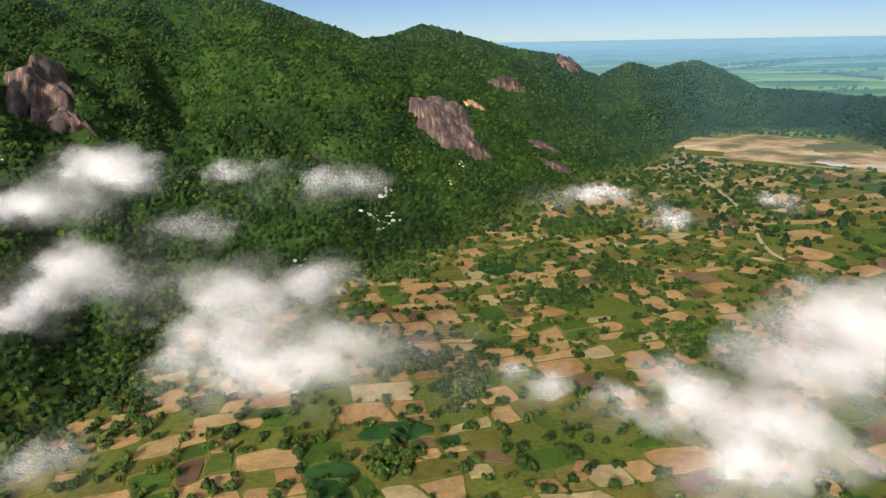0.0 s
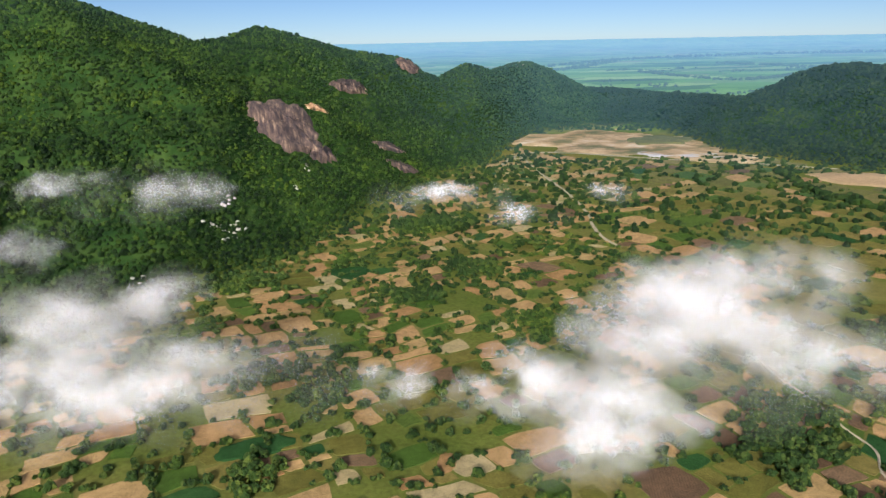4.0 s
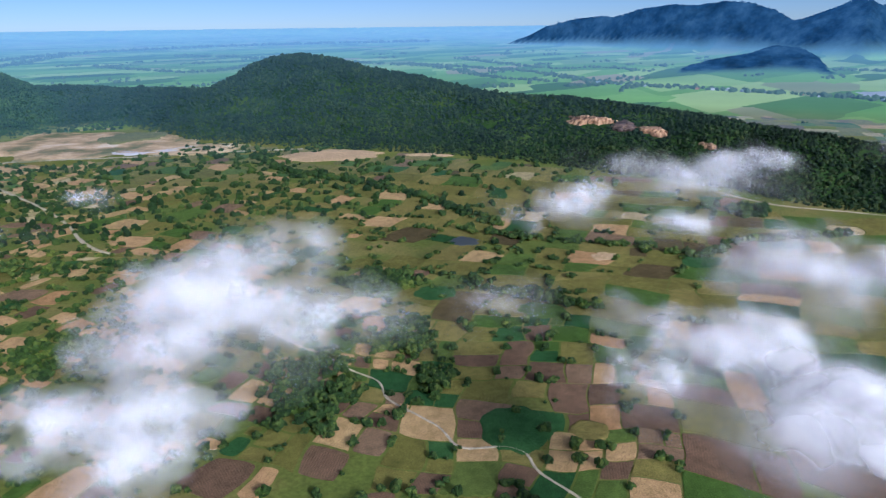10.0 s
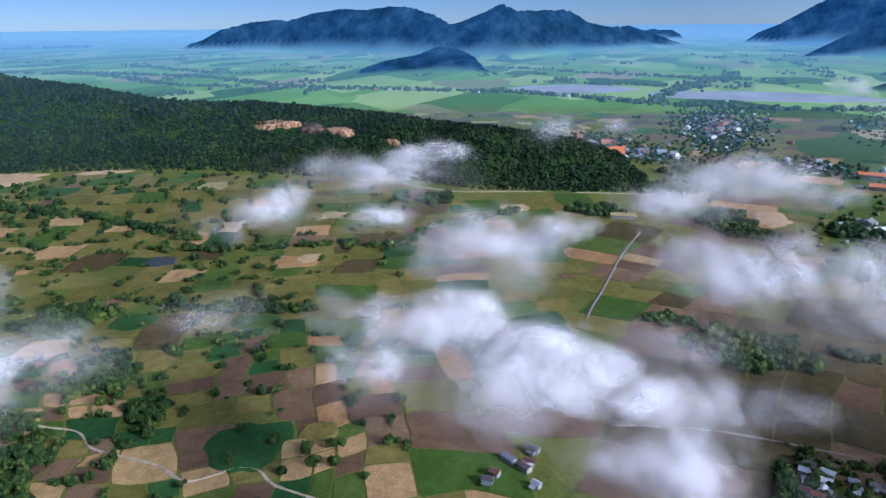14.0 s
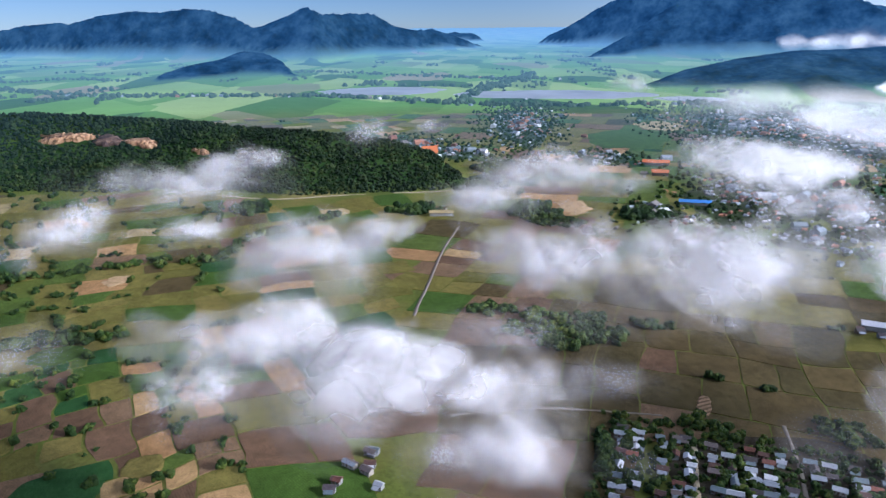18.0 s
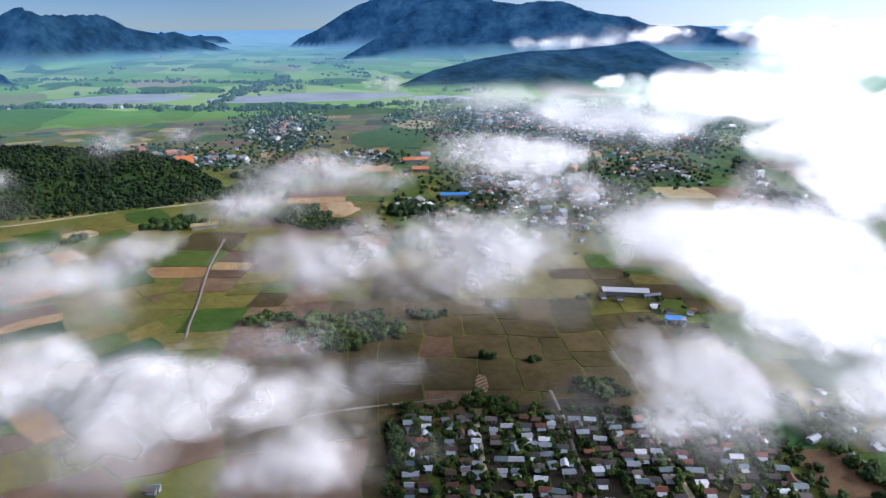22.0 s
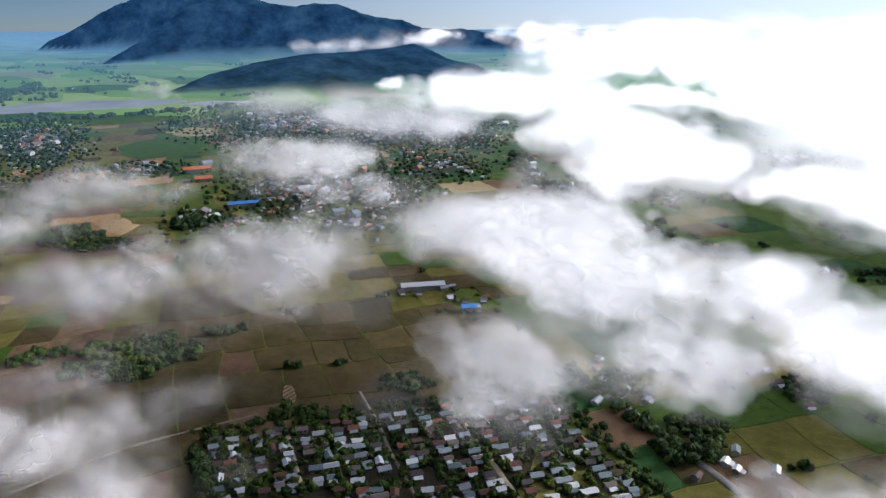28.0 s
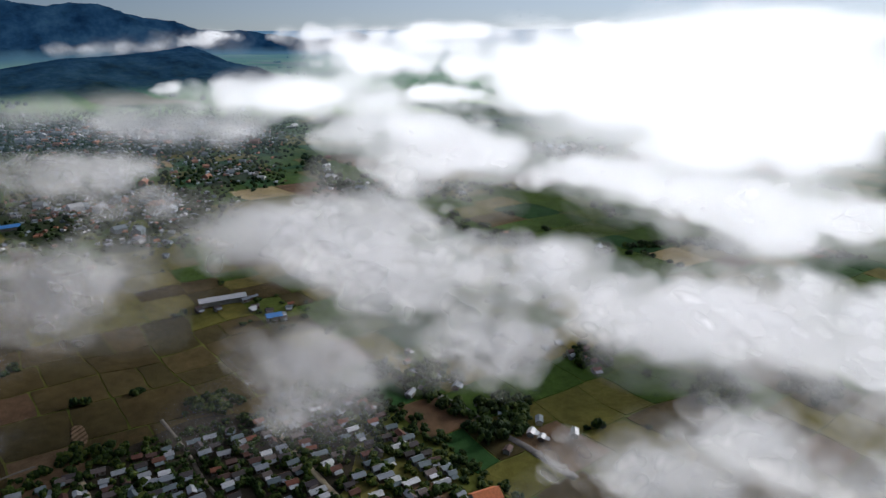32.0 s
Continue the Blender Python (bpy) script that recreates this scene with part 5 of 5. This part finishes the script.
def build_town():
    rng = np.random.default_rng(17)
    w, d, e, t = 0.5, 0.36, 0.42, 0.66
    v = np.array([(-w, -d, -0.1), (w, -d, -0.1), (w, d, -0.1), (-w, d, -0.1), (-w, -d, e), (w, -d, e), (w, d, e), (-w, d, e), (-w, 0, t), (w, 0, t)])
    f = np.array([(0, 1, 5), (0, 5, 4), (2, 3, 7), (2, 7, 6), (1, 2, 6), (1, 6, 5), (3, 0, 4), (3, 4, 7), (4, 5, 9), (4, 9, 8), (6, 7, 8), (6, 8, 9), (5, 6, 9), (7, 4, 8)])
    pts, size = [], []
    for a, r, wide, deep in TOWN_PARTS:
        if r < 600:
            continue
        n = int(min(950, math.pi * radians(wide) * r * deep / 190))
        for _ in range(n):
            k, phi = abs(rng.normal()) * 0.62, rng.uniform(0, 6.28)
            x, y = xy_of(a + wide * k * math.cos(phi), r + deep * k * math.sin(phi))
            pts.append((float(x), float(y), float(ground_height(x, y)[0])))
            size.append(rng.uniform(3.6, 6.5) if rng.uniform() < 0.94 else rng.uniform(9, 17))
    for line, width, step in FAR_LINES[:2] + TREE_LINES[6:7]:
        for x, y in smooth_line([tuple(float(c) for c in xy_of(*q)) for q in line], 42):
            if rng.uniform() < 0.7 and math.hypot(x, y) < 2900:
                pts.append((x + rng.normal() * 14, y - 14 + rng.normal() * 10, 0.0))
                size.append(rng.uniform(8, 15))
    pts = np.array(pts)
    q = squeeze(pts)
    k = np.hypot(q[:, 0], q[:, 1]) / np.hypot(pts[:, 0], pts[:, 1])
    me = scatter_mesh("town_houses", [(v, f)], q, np.array(size) * k, TOWN, squash=0.85, seed=2)
    tagged(new("town_houses", me), "small town houses with pale, grey and red roofs", "houses", kind="stuff")


build_village()
build_town()
build_landmark("market_hall", -113.4, 839, 34, 10, 4, 6, BLUE_ROOF, 3, "long hall with a bright blue metal roof", "hall")
build_landmark("school_building", -110.2, 1075, 38, 10, 5, 8, TILE, 4, "long school building with an orange tile roof", "school")
build_landmark("school_building", -110.6, 1000, 22, 10, 5, 8, TILE, 4, "long school building with an orange tile roof", "school")
build_landmark("pagoda", -92.1, 1040, 22, 13, 7, 16, TILE, 10, "pagoda with a steep orange roof among trees", "pagoda")
build_landmark("warehouse", -127.9, 528, 34, 9, 4, 5.5, TIN, 8, "long warehouse with a grey tin roof", "warehouse")
build_landmark("blue_roof_house", -131.9, 482, 10, 7, 4, 5.5, BLUE_ROOF, 12, "house with a small blue metal roof", "house")
build_landmark("shed", -93.0, 752, 26, 10, 4, 6, STRAW, 0, "farm shed with a pale yellow roof", "shed")
build_landmark("red_roof_house", -150.5, 262, 12, 8, 4, 6.5, TILE, 30, "house with a red tile roof beside trees", "house")

# ---- low clouds ----
CLOUD_Z = 78.0
# turn, height angle, half width and half height in degrees, body
WEST_CLOUDS = [
    (25.9, -8.79, 3.54, 2.37, 0.79), (31.0, -10.28, 3.24, 1.57, 0.65), (30.9, -15.54, 3.96, 2.69, 0.72), (33.3, -17.71, 2.30, 1.24, 0.50),
    (15.5, -20.33, 5.57, 2.87, 0.72), (11.6, -24.53, 7.43, 2.66, 0.50), (18.1, -23.34, 4.58, 2.59, 0.50), (8.5, -10.67, 2.92, 1.63, 0.29),
    (15.8, -9.37, 2.55, 0.96, 0.25), (20.3, -13.61, 3.06, 1.38, 0.25), (-11.9, -11.95, 2.47, 0.81, 0.50), (-18.4, -13.55, 1.58, 0.79, 0.32),
    (-25.7, -11.76, 1.42, 0.58, 0.25), (-7.1, -26.96, 2.23, 1.68, 0.36), (-14.6, -27.93, 1.70, 1.55, 0.36), (33.1, -28.35, 2.61, 2.04, 0.22),
]
MIDDLE_CLOUDS = [
    (-30.5, -19.00, 5.25, 2.52, 0.79), (-38.5, -16.72, 4.38, 2.02, 0.43), (-34.0, -22.34, 9.36, 2.72, 0.65), (-26.0, -27.41, 7.21, 2.68, 0.72),
    (-23.8, -30.24, 4.92, 2.62, 0.54), (-42.0, -22.08, 5.30, 2.20, 0.36), (-63.3, -14.13, 3.34, 1.99, 0.43), (-72.7, -11.81, 5.03, 1.64, 0.43),
    (-71.7, -14.91, 2.76, 1.20, 0.40), (-76.7, -9.93, 2.73, 0.99, 0.43), (-80.8, -18.11, 5.44, 2.75, 0.68), (-86.8, -16.74, 2.85, 2.16, 0.43),
    (-77.0, -23.91, 5.24, 3.87, 0.86),
]
CENTRE_CLOUDS = [
    (-70.4, -26.56, 2.50, 1.44, 0.50), (-87.5, -27.42, 7.71, 4.35, 1.20), (-93.0, -29.18, 6.49, 2.52, 0.60), (-97.8, -33.57, 4.90, 2.35, 0.50),
    (-88.1, -8.01, 2.2, 1.3, 0.16), (-92.3, -7.72, 1.15, 0.68, 0.18), (-96.2, -13.45, 2.77, 1.78, 0.55), (-101.8, -11.50, 3.97, 1.37, 0.45),
    (-103.3, -11.64, 5.25, 1.37, 0.45), (-100.9, -18.08, 5.06, 2.21, 0.60), (-108.6, -17.50, 4.96, 2.65, 0.75), (-116.5, -17.96, 5.53, 2.74, 0.80),
    (-115.4, -9.81, 2.81, 1.40, 0.95), (-120.1, -10.03, 3.85, 1.53, 1.00), (-122.1, -12.70, 2.79, 1.36, 0.50),
]
SOUTH_CLOUDS = [
    (-107.7, -4.49, 1.24, 0.61, 0.22), (-98.0, -33.37, 4.92, 2.46, 0.45), (-130.3, -15.27, 5.56, 2.93, 1.00), (-139.3, -16.21, 5.37, 3.35, 1.40),
    (-143.6, -21.05, 5.37, 3.62, 1.30), (-132.5, -25.70, 5.40, 3.44, 0.60), (-134.8, -29.26, 3.61, 2.29, 0.45), (-122.1, -1.38, 3.48, 0.38, 0.20),
    (-126.9, -0.90, 2.42, 0.47, 0.24), (-130.0, -0.49, 1.76, 0.34, 0.40), (-125.5, -4.24, 0.89, 0.61, 0.40), (-107.5, -4.35, 1.54, 0.65, 0.12),
    (-125.6, -4.21, 0.87, 0.69, 0.40), (-132.0, -4.97, 4.51, 1.47, 0.90), (-115.8, -17.44, 5.18, 2.58, 0.45),
]
GLARE_CLOUDS = [
    (-136.6, -4.87, 5.23, 1.30, 1.20), (-142.7, -7.84, 4.97, 2.15, 1.30), (-147.8, -9.91, 5.24, 2.63, 1.40), (-146.4, -5.21, 2.70, 1.06, 1.20),
    (-139.6, -16.86, 5.89, 3.43, 1.20), (-148.8, -24.36, 4.56, 2.82, 0.90), (-156.0, -19.13, 4.93, 2.27, 1.10), (-162.3, -21.19, 4.71, 2.87, 1.20),
    (-170.6, -20.44, 5.81, 3.36, 1.40), (-178.2, -20.43, 4.09, 3.34, 1.40), (-152.2, -18.81, 3.65, 2.06, 1.10), (-166.5, -22.07, 5.32, 3.02, 1.30),
    (-175.0, -22.67, 5.05, 2.82, 1.20), (-180.2, -23.60, 3.26, 2.67, 1.20), (-166.9, -34.10, 7.44, 2.78, 1.10), (-177.1, -29.96, 6.17, 3.42, 1.20),
]
BANK_CLOUDS = [
    (-162.8, -5.51, 5.41, 2.54, 1.70), (-170.7, -4.88, 6.01, 3.20, 1.80), (-176.8, -4.66, 4.05, 3.41, 1.80), (-166.4, -0.54, 7.01, 1.79, 1.80),
    (-173.8, -0.55, 6.28, 1.88, 1.80), (-157.1, -3.46, 4.75, 1.71, 1.50), (-120.8, -6.42, 5.35, 1.32, 0.30), (-113.5, -5.74, 4.95, 0.80, 0.25),
    (-127.9, -7.20, 4.72, 1.30, 0.30), (-157.9, -11.34, 3.53, 1.52, 1.30), (-163.7, -11.53, 4.62, 1.92, 1.40), (-169.7, -13.26, 4.69, 2.11, 1.50),
    (-175.5, -13.08, 4.98, 3.21, 1.50), (-158.5, -5.59, 6.46, 2.59, 1.60), (-167.0, -7.07, 7.56, 3.34, 1.60), (-174.7, -7.50, 6.39, 3.55, 1.60),
    (-143.8, -1.51, 6.61, 0.60, 1.10), (-151.8, -2.62, 6.60, 1.03, 1.40), (-162.5, -2.58, 8.20, 1.66, 1.60), (-172.2, -2.47, 7.24, 1.74, 1.60),
    # the last three are clouds added to stand in for white horizon haze
    (-140.2, -2.55, 5.27, 0.86, 1.10), (-141.0, -0.55, 6.0, 0.42, 0.90), (-150.0, -0.45, 7.0, 0.50, 1.30), (-158.5, -0.45, 6.0, 0.55, 1.40),
]
VEILS = [(-104.0, -27.5, 6.0, 1.8, 0.16), (-98.0, -24.0, 4.0, 2.0, 0.16), (4.0, -24.0, 5.0, 2.2, 0.14), (22.0, -17.0, 5.0, 1.6, 0.14), (-58.0, -22.0, 4.0, 2.0, 0.12)]
CLOUDS = [WEST_CLOUDS, MIDDLE_CLOUDS, CENTRE_CLOUDS, SOUTH_CLOUDS, GLARE_CLOUDS, BANK_CLOUDS, VEILS]


PUFF_WAYS = {}


def puff_ball(sub):
    if sub not in PUFF_WAYS:
        bm = bmesh.new()
        bmesh.ops.create_icosphere(bm, subdivisions=sub, radius=1.0)
        d = np.array([p.co[:] for p in bm.verts])
        f = np.array([[p.index for p in q.verts] for q in bm.faces])
        bm.free()
        PUFF_WAYS[sub] = d / np.linalg.norm(d, axis=1)[:, None], f
    return PUFF_WAYS[sub]


def vertex_normals(v, f):
    n = np.zeros_like(v)
    fn = np.cross(v[f[:, 1]] - v[f[:, 0]], v[f[:, 2]] - v[f[:, 0]])
    for k in range(3):
        np.add.at(n, f[:, k], fn)
    return n / np.maximum(np.linalg.norm(n, axis=1), 1e-9)[:, None]


def build_cloud(az, el, wide, high, body, rng):
    """A drifting cloud: a heap of soft billows round a few lobes, thinning out into a skirt of mist."""
    # clouds by the ridge hang in front of its slope
    most = 0.95 * float(along(NEAR_RIDGE["foot"], az)) if az > -16 else 4200.0
    dist = min((H - CLOUD_Z) / math.tan(radians(max(-el, 0.9))), most)
    level = H + dist * math.tan(radians(el)) if dist == most else CLOUD_Z
    slant = math.hypot(dist, H - level)
    w, hgt = 1.08 * slant * math.tan(radians(wide)), 1.12 * slant * math.tan(radians(high))
    flat = abs(math.sin(radians(el)))
    tall = min(0.72 * hgt, 60.0 * max(1, dist / 1200))
    deep = min(max(0.5 * w, math.sqrt(max(hgt * hgt - tall * tall, 0)) / max(flat, 0.12)), 1.3 * w)
    size = (w * min(deep, w) * min(tall * 1.6, w)) ** (1 / 3)
    lobes = [(rng.uniform(-0.75, 0.75), rng.uniform(-0.6, 0.6), rng.uniform(-0.35, 0.5)) for _ in range(6)]
    rows = []
    for _ in range(32):
        lobe = lobes[int(rng.integers(6))]
        c = np.array(lobe) + rng.normal(size=3) * (0.24, 0.24, 0.20)
        rows.append((c, rng.uniform(0.22, 0.50) * size, 0.40, 3))
    for _ in range(16):
        lobe = lobes[int(rng.integers(6))]
        c = np.array(lobe) * 1.15 + rng.normal(size=3) * (0.34, 0.30, 0.20)
        rows.append((c, rng.uniform(0.12, 0.24) * size, 0.30, 2))
    for _ in range(10):
        c = np.array((rng.normal() * 0.7, rng.normal() * 0.65, rng.uniform(-0.6, 0.0)))
        rows.append((c, rng.uniform(0.45, 0.85) * size, 0.13, 3))
    vs, fs, al, la, hw, count = [], [], [], [], [], 0
    for c, r, alpha, sub in rows:
        ball, tris = puff_ball(sub)
        ph = rng.uniform(0, 6.28, 4)
        swell = 1 + 0.14 * np.sin(ball[:, 0] * 2.6 + ph[0]) * np.cos(ball[:, 1] * 2.9 + ph[1]) + 0.10 * np.sin(ball[:, 2] * 3.7 + ph[2] + ball[:, 0] * 2.2)
        v = ball * swell[:, None] * (r * 1.15, r * 1.05, r * 0.78) + c * (w, deep, tall)
        ray = v + (0, dist, level - H)
        ray /= np.linalg.norm(ray, axis=1)[:, None]
        facing = -(vertex_normals(v, tris) * ray).sum(1)
        keep = facing[tris].max(1) > 0.08
        vs.append(v)
        fs.append(tris[keep] + count)
        count += len(v)
        al.append(np.minimum(alpha * body, 0.55) * np.clip((facing - 0.12) / 0.88, 0, 1) ** 1.6)
        la.append(np.full(len(v), rng.uniform(0, 0.5)))
        hw.append(v / (w * w, deep * deep, tall * tall))
    v, f = np.concatenate(vs), np.concatenate(fs)
    al, la, hw = np.concatenate(al), np.concatenate(la), np.concatenate(hw)
    used = np.unique(f)
    back = np.zeros(len(v), int)
    back[used] = np.arange(len(used))
    v, f, al, la, hw = v[used], back[f], al[used], la[used], hw[used]
    a = radians(az)
    cs, sn = math.cos(a), math.sin(a)
    x = v[:, 0] * cs - (v[:, 1] + dist) * sn
    y = v[:, 0] * sn + (v[:, 1] + dist) * cs
    hw /= np.maximum(np.linalg.norm(hw, axis=1), 1e-9)[:, None]
    hw = np.stack([hw[:, 0] * cs - hw[:, 1] * sn, hw[:, 0] * sn + hw[:, 1] * cs, hw[:, 2]], -1)
    p = squeeze(np.stack([x, y, v[:, 2] + level], -1))
    base = squeeze(np.array([-sn * dist, cs * dist, level]))
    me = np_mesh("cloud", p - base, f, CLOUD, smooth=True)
    grain = np.full(len(p), 2.2 / max(size, 16.0))
    for key, value in (("body", al), ("layer", la), ("grain", grain)):
        me.attributes.new(key, "FLOAT", "POINT").data.foreach_set("value", value.astype(np.float32))
    me.attributes.new("heap_way", "FLOAT_VECTOR", "POINT").data.foreach_set("vector", hw.astype(np.float32).ravel())
    ob = new("cloud", me)
    ob.location = base
    return tagged(ob, "soft white drifting low cloud over the fields" if body > 0.6 else "thin grey wisp of low mist over the fields", "cloud", "low clouds")


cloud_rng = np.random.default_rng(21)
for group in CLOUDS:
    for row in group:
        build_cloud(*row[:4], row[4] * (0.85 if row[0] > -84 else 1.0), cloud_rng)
